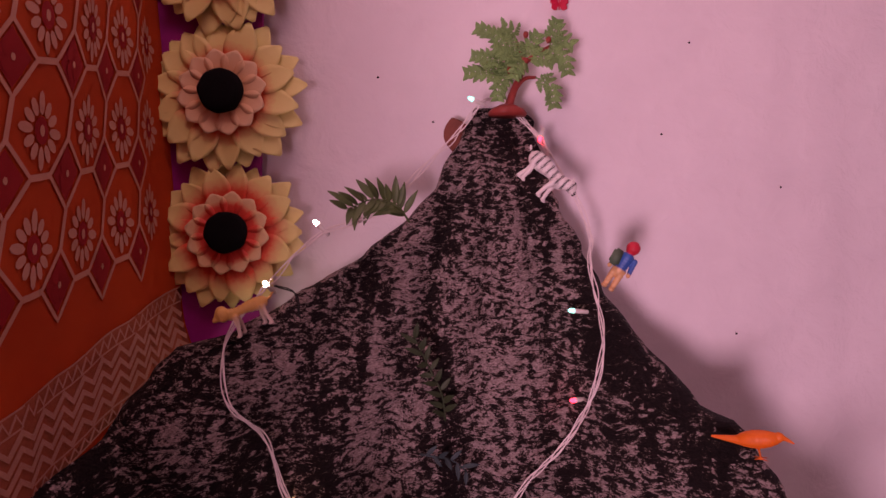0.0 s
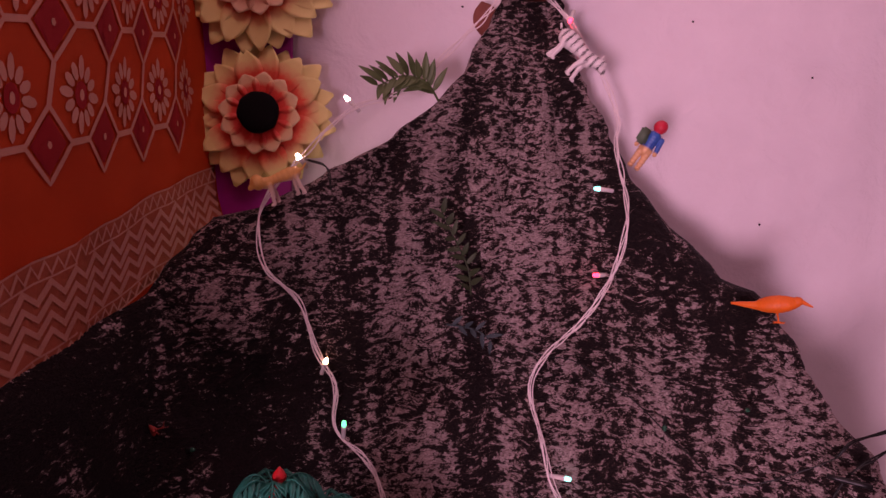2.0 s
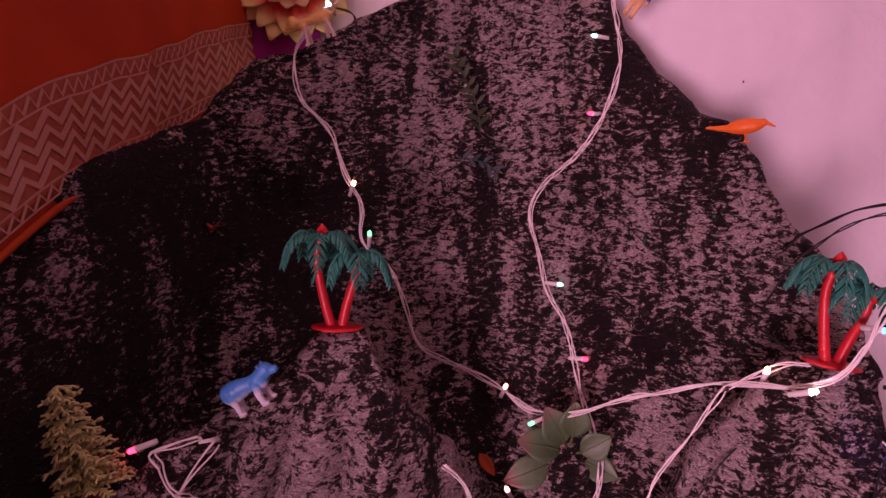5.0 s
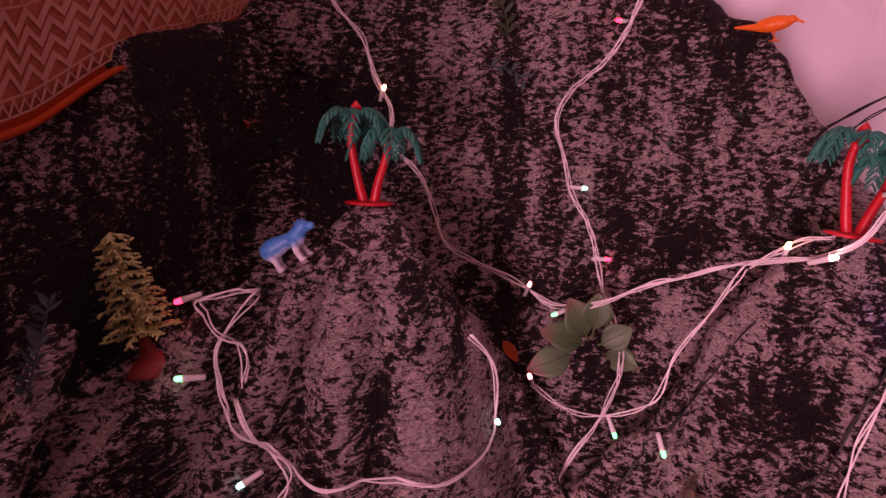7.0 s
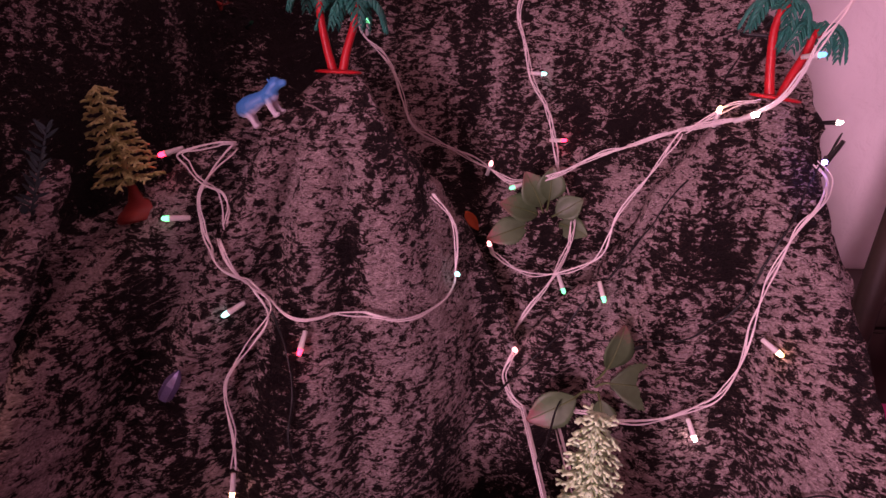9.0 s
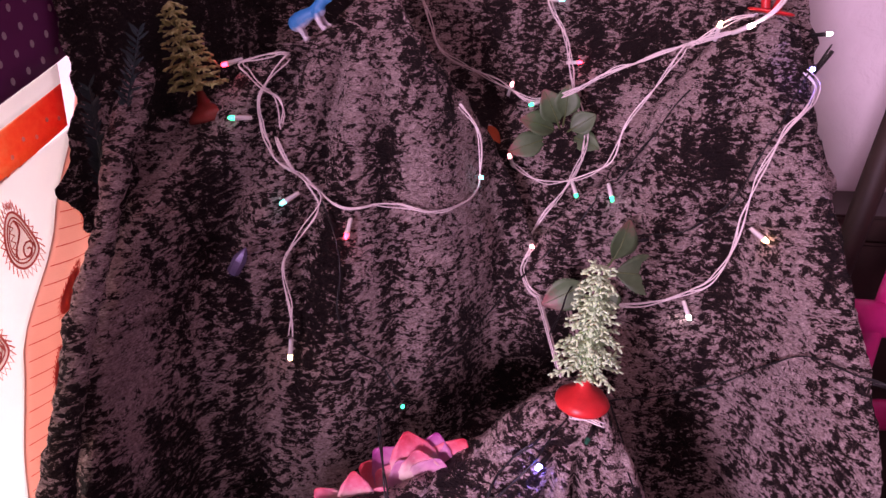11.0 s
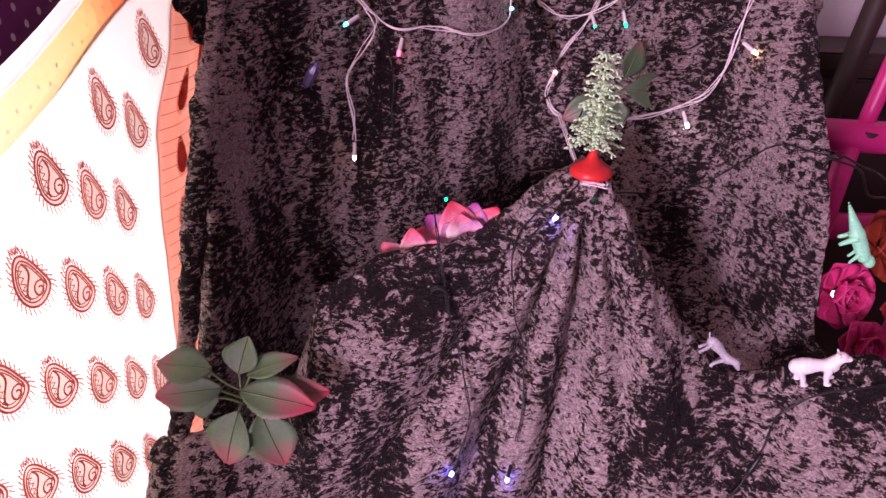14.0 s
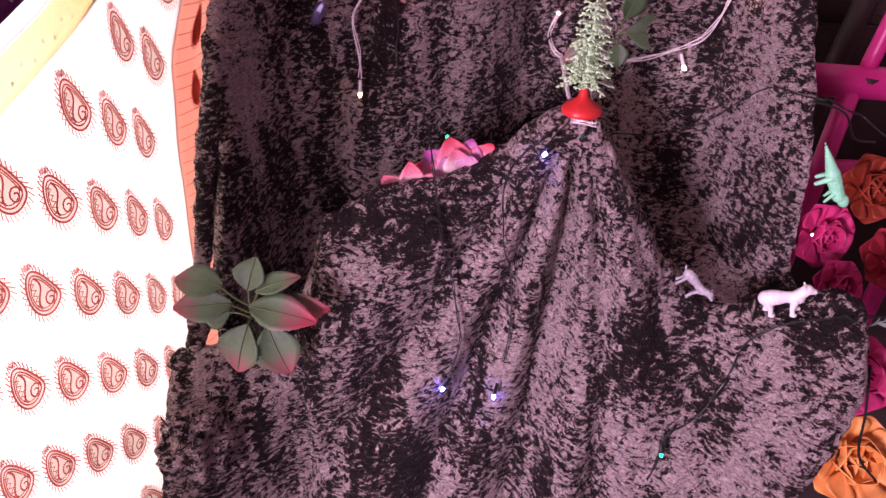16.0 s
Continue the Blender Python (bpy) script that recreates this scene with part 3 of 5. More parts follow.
# ---------------------------------------------------------------- orange curtain along the side


def orange_at(s, h, off=0.0):
    """The curtain's face: s metres out from the wall, h up."""
    x = ramp(s, [(0.0, -0.192), (0.05, -0.200), (0.15, -0.214), (0.23, -0.232), (0.40, -0.250), (1.0, -0.30)])
    x += 0.007 * noise.noise(Vector((s * 9, 1, h * 2))) + 0.003 * math.sin(s * 48 + h * 3)
    x -= 0.10 * (h - 1.0) * smooth(0.15, 0.0, s) * 0.9
    x += 0.020 * smooth(0.10, 0.0, s) * smooth(1.0, 0.9, h)
    return Vector((x + off + 0.014 * smooth(0.10, 0.25, s), -s - 0.004, h))


def orange_hem(s):
    return ramp(s, [(0.0, 0.932), (0.06, 0.918), (0.13, 0.899), (0.195, 0.875), (0.275, 0.851), (0.345, 0.829), (0.464, 0.777), (0.70, 0.70), (1.0, 0.62)])


curtain = thing("orange_curtain", None, "orange silk curtain woven with pale hexagons, flowers and zigzag border", "curtain")


def cloth_grid(at, s0, s1, low, top, ns, nh, thick=0.0012):
    bm = bmesh.new()
    sides = []
    for off in (0.0, -thick):
        rows = []
        for j in range(nh + 1):
            rows.append([bm.verts.new(at(s, low(s) + (top(s) - low(s)) * j / nh, off)) for s in (s0 + (s1 - s0) * i / ns for i in range(ns + 1))])
        sides.append(rows)
    for k, rows in enumerate(sides):
        for a, b in zip(rows, rows[1:]):
            for i in range(ns):
                f = (a[i], a[i + 1], b[i + 1], b[i])
                bm.faces.new(f if k else f[::-1])
    for i in range(ns):
        bm.faces.new((sides[0][0][i], sides[0][0][i + 1], sides[1][0][i + 1], sides[1][0][i]))
    for j in range(nh):
        bm.faces.new((sides[0][j][0], sides[1][j][0], sides[1][j + 1][0], sides[0][j + 1][0]))
        bm.faces.new((sides[0][j][ns], sides[0][j + 1][ns], sides[1][j + 1][ns], sides[1][j][ns]))
    return bm


part("cloth", cloth_grid(orange_at, 0.0, 1.0, orange_hem, lambda s: 1.62, 90, 70), ORANGE_CLOTH, curtain)


def ribbon(bm, at, line, width, off, step=0.004):
    """A flat woven line on a cloth face, given by points of the cloth."""
    pts = []
    for (a, b), (c, d) in zip(line, line[1:]):
        n = max(1, int(math.hypot(c - a, d - b) / step))
        pts += [(a + (c - a) * i / n, b + (d - b) * i / n) for i in range(n)]
    pts.append(line[-1])
    prev = None
    for i, (s, h) in enumerate(pts):
        s2, h2 = pts[min(i + 1, len(pts) - 1)]
        s1, h1 = pts[max(i - 1, 0)]
        k = math.hypot(s2 - s1, h2 - h1) or 1
        ns, nh = -(h2 - h1) / k * width / 2, (s2 - s1) / k * width / 2
        cur = (bm.verts.new(at(s + ns, h + nh, off)), bm.verts.new(at(s - ns, h - nh, off)))
        if prev:
            bm.faces.new((prev[0], prev[1], cur[1], cur[0]))
        prev = cur


def patch(bm, at, poly, off):
    c = (sum(p[0] for p in poly) / len(poly), sum(p[1] for p in poly) / len(poly))
    cv = bm.verts.new(at(*c, off))
    vs = [bm.verts.new(at(*p, off)) for p in poly]
    for a, b in zip(vs, vs[1:] + vs[:1]):
        bm.faces.new((cv, a, b))


lines, petals_bm, dark_bm = bmesh.new(), bmesh.new(), bmesh.new()
SP, HP = 0.062, 0.0875
for ci in range(0, 14):
    for hi in range(-5, 9):
        fs, fh = 0.170 + SP * (ci - 2) - 0.005 * hi, 1.252 + HP * hi - 0.013 * (ci - 2)
        clear = orange_hem(fs) + 0.115
        # flower
        if fh - 0.026 > clear + 0.010 and fh < 1.6 and fs > 0.03:
            for k in range(12):
                a = 2 * math.pi * k / 12
                ca, sa = math.cos(a), math.sin(a)
                r0, r1, w = 0.0115, 0.0300 if k % 3 == 0 else 0.026, 0.0042
                pts = []
                for t in range(8):
                    b = 2 * math.pi * t / 8
                    rr, ww = (r0 + r1) / 2 + (r1 - r0) / 2 * math.cos(b), w * math.sin(b)
                    pts.append((fs + 0.72 * (rr * ca - ww * sa), fh + rr * sa + ww * ca))
                patch(petals_bm, orange_at, pts, 0.0012)
            patch(dark_bm, orange_at, [(fs + 0.0070 * math.cos(2 * math.pi * t / 14), fh + 0.0105 * math.sin(2 * math.pi * t / 14)) for t in range(14)], 0.0014)
            patch(petals_bm, orange_at, [(fs + 0.0025 * math.cos(2 * math.pi * t / 8), fh + 0.0045 * math.sin(2 * math.pi * t / 8)) for t in range(8)], 0.0018)
        # diamond with its links
        ds, dh = fs + SP / 2, fh - HP / 2 + 0.003
        if ds - 0.021 > 0.03 and dh - 0.028 > clear - 0.012 and dh < 1.57:
            q = [(ds, dh + 0.028), (ds + 0.021, dh - 0.004), (ds, dh - 0.028), (ds - 0.021, dh + 0.004), (ds, dh + 0.028)]
            ribbon(lines, orange_at, q, 0.0034, 0.0013)
            if dh - HP - 0.028 > clear - 0.012:
                ribbon(lines, orange_at, [(ds, dh - 0.028), (ds + 0.005, dh - HP + 0.028)], 0.0040, 0.0013)
            ribbon(lines, orange_at, [(ds + 0.021, dh - 0.004), (ds + SP - 0.021, dh - 0.009)], 0.0050, 0.0013)
            patch(dark_bm, orange_at, [(ds, dh + 0.022), (ds + 0.016, dh - 0.003), (ds, dh - 0.022), (ds - 0.016, dh + 0.003)], 0.0008)
            for k in range(4):
                a = math.pi / 4 + k * math.pi / 2
                patch(dark_bm, orange_at, [(ds + 0.006 * math.cos(a) + 0.0045 * math.cos(t * math.pi / 4), dh + 0.009 * math.sin(a) + 0.007 * math.sin(t * math.pi / 4)) for t in range(8)], 0.0012)
            patch(petals_bm, orange_at, [(ds + 0.002 * math.cos(2 * math.pi * t / 6), dh + 0.003 * math.sin(2 * math.pi * t / 6)) for t in range(6)], 0.0016)
# woven border: edge lines, small chevrons and broad zigzags between them
for up in (0.0125, 0.024, 0.078, 0.093):
    ribbon(lines, orange_at, [(0.01 + 0.02 * i, orange_hem(0.01 + 0.02 * i) + up) for i in range(48)], 0.0016, 0.0012, 0.02)
for up, tall, wide in ((0.018, 0.0042, 0.0030), (0.0855, 0.0050, 0.0034)):
    ribbon(lines, orange_at, [(0.01 + 0.006 * i, orange_hem(0.01 + 0.006 * i) + up + tall * (1 if i % 2 else -1)) for i in range(160)], wide, 0.0018, 0.02)
for r in range(4):
    pts = [(0.012 + 0.0125 * i, orange_hem(0.012 + 0.0125 * i) + 0.0335 + 0.0118 * r + 0.0060 * (1 if i % 2 else -1)) for i in range(76)]
    ribbon(lines, orange_at, pts, 0.0060, 0.0018, 0.02)
band = weave_mat("pale_orange_weave", (0.56, 0.17, 0.085), (0.44, 0.11, 0.05), 0.2)
part("woven_band", cloth_grid(lambda s, h, off=0.0: orange_at(s, h, off + 0.0010), 0.01, 0.98, lambda s: orange_hem(s) + 0.012, lambda s: orange_hem(s) + 0.0935, 90, 8, 0.0006), band, curtain, "paler woven border band")
part("woven_lattice", lines, ZARI, curtain, "pale woven lattice and zigzag lines", flat=True)
part("woven_petals", petals_bm, ZARI, curtain, "pale woven flower petals", flat=True)["kind"] = "stuff"
part("woven_maroon", dark_bm, MAROON, curtain, "maroon woven flower hearts", flat=True)["kind"] = "stuff"
bm = bmesh.new()
hem = [orange_at(s, orange_hem(s) + 0.003, 0.001) for s in (0.01 + 0.01 * i for i in range(98))]
tube(bm, hem, 0.003, 6)
part("hem", bm, ORANGE_CLOTH, curtain)
bm = bmesh.new()
bmesh.ops.create_cube(bm, size=0.008, matrix=Matrix.Translation(orange_at(0.205, 0.878, 0.005)) @ Matrix.Diagonal((0.7, 1, 1, 1)))
bmesh.ops.bevel(bm, geom=bm.edges[:], offset=0.0014, segments=2, affect="EDGES")
tagged(part("hem_clip", bm, WHITE_TOY), "small white plastic clip on the orange hem", "clip")

# ---------------------------------------------------------------- white printed curtain


def white_at(s, h, off=0.0):
    x = -0.262 - 0.075 * (s - 0.5) + 0.002 * math.sin(s * 26 + 1.2 * h) + 0.004 * noise.noise(Vector((s * 6, 5, h * 3)))
    return Vector((x + off, -s, h))


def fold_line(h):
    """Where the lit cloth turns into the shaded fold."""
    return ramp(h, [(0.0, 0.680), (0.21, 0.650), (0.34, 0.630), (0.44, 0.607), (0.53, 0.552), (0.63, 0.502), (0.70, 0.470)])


def lit_at(s, h, off=0.0):
    b = fold_line(h)
    return white_at(s if s > 0.75 else b + (s - 0.52) * (0.75 - b) / 0.23, h, off)


def border(s):
    return 0.530 + 0.42 * (0.70 - s)


white = thing("white_curtain", None, "white cotton curtain printed with red paisleys, brightly lit from behind", "curtain")
part("cloth", cloth_grid(lit_at, 0.52, 1.35, lambda s: -0.14, border, 80, 40), WHITE_CLOTH, white)
part("yellow_band", cloth_grid(white_at, 0.52, 1.35, lambda s: border(s) + 0.0006, lambda s: border(s) + 0.034, 80, 3), LIT_TO_SHADED_BORDER, white, "border band painted yellow where backlit and red where shaded")
part("white_band", cloth_grid(white_at, 0.52, 1.35, lambda s: border(s) + 0.0346, lambda s: border(s) + 0.05, 80, 3), WHITE_CLOTH, white)
part("purple_band", cloth_grid(white_at, 0.40, 1.35, lambda s: border(s) + 0.0506, lambda s: border(s) + 0.24, 80, 10), PURPLE_CLOTH, white, "dark purple band with white dots")
bm = bmesh.new()
for i in range(34):
    for j in range(9):
        s = 0.44 + 0.016 * i + 0.008 * (j % 2)
        h = border(s) + 0.060 + 0.016 * j
        patch(bm, white_at, [(s + 0.0022 * math.cos(t * math.pi / 4), h + 0.0030 * math.sin(t * math.pi / 4)) for t in range(8)], 0.0012)
part("white_dots", bm, WHITE_CLOTH, white, flat=True)["kind"] = "stuff"
bm = bmesh.new()
for i in range(60):
    s = 0.53 + 0.013 * i
    h = border(s) + 0.012 + 0.006 * (i % 2)
    patch(bm, white_at, [(s + 0.0016 * math.cos(t * math.pi / 4), h + 0.0020 * math.sin(t * math.pi / 4)) for t in range(8)], 0.0012)
part("border_dots", bm, WHITE_CLOTH, white, flat=True)["kind"] = "stuff"


def paisley_line(k, spike):
    """The outline of a paisley in its own measure, from the tip round."""
    out = []
    n = 60
    for i in range(n):
        a = 2 * math.pi * i / n
        px = 0.50 * k * math.sin(a) * (1 - 0.24 * math.cos(a)) - 0.10 * k * math.cos(a)
        px += 0.14 * k * math.exp(-((a - 2.1) / 0.5) ** 2)
        py = 0.94 * k * math.cos(a)
        g = 1 + spike * (1 if i % 2 else 0)
        out.append((px * g, py * g))
    return out


def paisley(bm_line, bm_fill, at, cs, ch, size, flip=-1):
    """A printed paisley: spiked red body, bare ring, and a curled heart drawn in lines."""
    put = lambda p: (cs + flip * p[0] * size, ch + p[1] * size)  # noqa: E731
    spiked = [put(p) for p in paisley_line(0.80, 0.26)]
    ribbon(bm_line, at, spiked + spiked[:1], 0.0013, 0.0014, 0.05)
    for k, w in ((0.74, 0.0020), (0.60, 0.0014), (0.50, 0.0010)):
        pts = [put(p) for p in paisley_line(k, 0.0)]
        ribbon(bm_line, at, pts + pts[:1], w, 0.0015, 0.05)
    stem = [(-0.16 + (0.07 if i % 2 else -0.05), 0.42 - 0.09 * i) for i in range(10)]
    ribbon(bm_line, at, [put(p) for p in stem], 0.0013, 0.0015, 0.05)
    spine = [(-0.04 + 0.10 * math.sin(i * 0.5), 0.50 - 0.085 * i) for i in range(12)]
    ribbon(bm_line, at, [put(p) for p in spine], 0.0018, 0.0015, 0.05)
    curl = [put((0.20 + 0.20 * math.cos(t * 0.6) * (1 - t / 18), -0.32 + 0.26 * math.sin(t * 0.6) * (1 - t / 18))) for t in range(15)]
    ribbon(bm_line, at, curl, 0.0016, 0.0016, 0.05)
    patch(bm_fill, at, [put(p) for p in paisley_line(0.74, 0.0)], 0.0011)
    for t in (-1, 0, 1):
        tip = [(-0.10 + 0.05 * t, 0.78), (-0.12 + 0.12 * t, 0.98), (-0.04 + 0.05 * t, 0.80)]
        ribbon(bm_line, at, [put(p) for p in tip], 0.0011, 0.0014, 0.05)


bl, bf = bmesh.new(), bmesh.new()
for i in range(-12, 14):
    for j in range(-5, 11):
        s = 0.727 - 0.041 * i + 0.047 * j
        h = 0.427 - 0.032 * i - 0.067 * j
        if fold_line(h) + 0.020 < s < 1.28 and -0.10 < h < border(s) - 0.035:
            paisley(bl, bf, white_at, s, h, 0.0335)
part("paisley_print", bl, RED_PRINT, white, "red printed paisley outlines", flat=True)["kind"] = "stuff"
part("paisley_tint", bf, PINK_PRINT, white, "pink printed paisley hearts", flat=True)["kind"] = "stuff"


def fold_at(s, h, off=0.0):
    return white_at(s - 0.583 + fold_line(h), h, 0.004 * math.sin((0.585 - s) * 60) + off)


part("folded_edge", cloth_grid(fold_at, 0.43, 0.585, lambda s: -0.14, lambda s: 0.69, 20, 40), SHADED_CLOTH, white, "folded edge of the white cloth, its shade painted salmon")
bl, bf = bmesh.new(), bmesh.new()
for j in range(9):
    paisley(bl, bf, fold_at, 0.550, 0.60 - 0.064 * j, 0.0235)
    paisley(bl, bf, fold_at, 0.508, 0.565 - 0.064 * j, 0.0235)
for j in range(48):
    h = 0.02 + 0.0135 * j
    ribbon(bl, fold_at, [(0.47, h), (0.582, h + 0.006)], 0.0008, 0.0012)
part("fold_print", bl, RED_PRINT, white, flat=True)["kind"] = "stuff"
# Paisley hearts darkened to red, painting in the fold's shade.
part("fold_tint", bf, weave_mat("shaded_print_tint", (0.66, 0.16, 0.11), (0.56, 0.10, 0.07), 0.4), white, flat=True)["kind"] = "stuff"

# ---------------------------------------------------------------- hanging sunflowers

board = thing("flower_board", None, "magenta purple strip hanging flat on the wall behind sunflowers", "board")
bm = bmesh.new()
quad = [(-0.238, 1.46), (-0.107, 1.46), (-0.109, 0.956), (-0.194, 0.956)]
fr = [bm.verts.new((x, -0.010, z)) for x, z in quad]
bk = [bm.verts.new((x, -0.0045, z)) for x, z in quad]
bm.faces.new(fr)
bm.faces.new(bk[::-1])
for k in range(4):
    bm.faces.new((fr[k - 1], fr[k], bk[k], bk[k - 1]))
bmesh.ops.recalc_face_normals(bm, faces=bm.faces[:])
bmesh.ops.bevel(bm, geom=bm.edges[:], offset=0.0012, segments=1, affect="EDGES")
part("strip", bm, PURPLE_BOARD, board, flat=True)

PETAL_SHARED = {}


def sunflower(x, z, size, inner_mat, red_ring, spin, label):
    f = thing("sunflower", frame_from((math.cos(spin), 0, math.sin(spin)), (0, -1, 0.06), (x, -0.016, z)), label, "artificial flower", "sunflowers on the strip")
    rng = random.Random(int(x * 1000 + z * 100))
    for ring, (n, ln, w, lift) in enumerate(((14, 0.055, 0.029, 0.003), (14, 0.050, 0.029, 0.008))):
        key = (ring, size, red_ring)
        for k in range(n):
            a = 2 * math.pi * (k + 0.5 * (ring % 2)) / n + rng.uniform(-0.05, 0.05)
            m = Matrix.Rotation(a, 4, "Z") @ Matrix.Translation((0.010 * size, 0, lift)) @ Matrix.Rotation(rng.uniform(-0.09, 0.02), 4, "Y") @ Matrix.Rotation(rng.uniform(-0.10, 0.10), 4, "X")
            m = m @ Matrix.Diagonal((rng.uniform(0.94, 1.06), rng.uniform(0.9, 1.1), 1, 1))
            if key in PETAL_SHARED:
                again("petal", PETAL_SHARED[key], f, m)
            else:
                bm = bmesh.new()
                blade(bm, Matrix(), (ln + 0.012) * size, w * size, -0.05, 0.12, 10, 6, 1.35, 0, 0.0008)
                PETAL_SHARED[key] = part("petal", bm, RED_BASE_PETAL if red_ring else CREAM_PETAL, f, m=m)
    bm = bmesh.new()
    n = 12
    for k in range(n):
        m = Matrix.Rotation(2 * math.pi * k / n + 0.1, 4, "Z") @ Matrix.Translation((0.007 * size, 0, 0.013)) @ Matrix.Rotation(-0.06, 4, "Y")
        key = (inner_mat.name, size)
        if key in PETAL_SHARED:
            again("inner_petal", PETAL_SHARED[key], f, m)
        else:
            b2 = bmesh.new()
            blade(b2, Matrix(), 0.036 * size, 0.023 * size, 0.02, 0.08, 10, 4, 1.6, 0, 0.0008)
            PETAL_SHARED[key] = part("inner_petal", b2, inner_mat, f, m=m)
    lathe(bm, [(0.0200 * size, 0.010), (0.0212 * size, 0.020), (0.0205 * size, 0.0255), (0.017 * size, 0.0278), (0.008 * size, 0.0286), (0.0005, 0.0288)], 36, 0.06)
    part("flower_heart", bm, BLACK_FELT, f, "fuzzy black centre")
    return f


sunflower(-0.146, 1.234, 1.12, PEACH_PETAL, False, 0.1, "cream yellow fabric sunflower with peach ring and black centre")
sunflower(-0.139, 1.082, 1.06, RED_PETAL, True, 0.3, "cream yellow fabric sunflower with red ring and black centre")
sunflower(-0.150, 1.388, 1.12, PEACH_PETAL, False, 0.5, "cream yellow fabric sunflower with peach ring and black centre")

# ---------------------------------------------------------------- toy trees


def frond(bm, ctrl, leaf, pairs, droop, width, flat=True):
    """A rib with pairs of narrow leaflets."""
    pts = curve_pts(ctrl, 0.002)
    tube(bm, pts, lambda u: 0.0009 * (1 - 0.7 * u), 5)
    n = len(pts)
    for k in range(1, pairs + 1):
        u = k / (pairs + 0.5)
        i = min(n - 2, int(u * (n - 1)))
        d = (pts[i + 1] - pts[i]).normalized()
        side = d.cross(Vector((0, 0, 1)))
        side = side.normalized() if side.length > 0.05 else Vector((1, 0, 0))
        for sg in (-1, 1):
            ln = leaf * (0.55 + 0.9 * math.sin(math.pi * min(1, u * 0.85 + 0.12)) * 0.6)
            f = (side * sg * 0.8 + d * 0.55 + Vector((0, 0, -droop))).normalized()
            blade(bm, frame_from(f, (0, 0, 1), pts[i]), ln, width, -0.1, 0.3, 3, 2, 0.7, 0, 0.0006)


def toy_palm(at, turn, label):
    p = thing("toy_palm", Matrix.Translation(at) @ Matrix.Rotation(turn, 4, "Z"), label, "toy palm tree", "toy palms")
    bm = bmesh.new()
    lathe(bm, [(0.0195, 0.0), (0.0225, 0.001), (0.0222, 0.0022), (0.018, 0.0032), (0.008, 0.0036), (0.001, 0.0037)], 30, 0.06, at[0] * 9)
    for v in bm.verts:
        v.co.y *= 0.62
    part("base", bm, RED_PLASTIC, p)
    rng = random.Random(int(at[0] * 500))
    tops = []
    for lx, hx, h in ((-0.005, -0.017, 0.073), (0.004, 0.014, 0.058)):
        ctrl = [(lx, 0, 0.002), (lx + (hx - lx) * 0.45 - 0.001, 0, h * 0.35), (hx, 0.001, h * 0.75), (hx + 0.001, 0.001, h)]
        pts = curve_pts(ctrl, 0.0012)
        bm = bmesh.new()
        tube(bm, pts, lambda u: 0.0042 - 0.0012 * u + 0.0003 * (1 if int(u * 46) % 2 else 0), 10)
        part("trunk", bm, RED_PLASTIC, p)
        tops.append(Vector(ctrl[-1]))
    for t, top in enumerate(tops):
        for k in range(7):
            a = 2 * math.pi * k / 7 + 0.3 + t
            r = 0.030 + rng.uniform(-0.003, 0.004)
            e = Vector((math.cos(a), math.sin(a) * 0.75, 0))
            bm = bmesh.new()
            frond(bm, [top, top + e * r * 0.45 + Vector((0, 0, 0.010)), top + e * r * 0.85 + Vector((0, 0, 0.002)), top + e * r * 1.05 + Vector((0, 0, -0.016))], 0.013, 14, 0.5, 0.0026)
            part("frond", bm, TEAL_LEAF, p)
        bm = bmesh.new()
        ball(bm, top + Vector((0.002, -0.004, 0.001)), 0.0042, (1, 1, 1.1), seg=12)
        part("coconut", bm, RED_PLASTIC, p)
    bm = bmesh.new()
    tube(bm, [tops[0] + Vector((0.003, 0, 0.004 + 0.0015 * i)) for i in range(9)], lambda u: 0.0006 + 0.0042 * math.sin(math.pi * min(1, u * 0.9 + 0.12)) ** 1.0, 10)
    part("bud", bm, RED_PLASTIC, p)
    return p


palm = toy_palm((-0.031, -0.326, 0.722), 0.05, "red plastic toy palm with teal fronds on a rocky knoll")
toy_palm((0.361, -0.369, 0.717), -0.15, "red plastic toy palm with teal fronds on a high ledge").rotation_euler[1] = 0.12


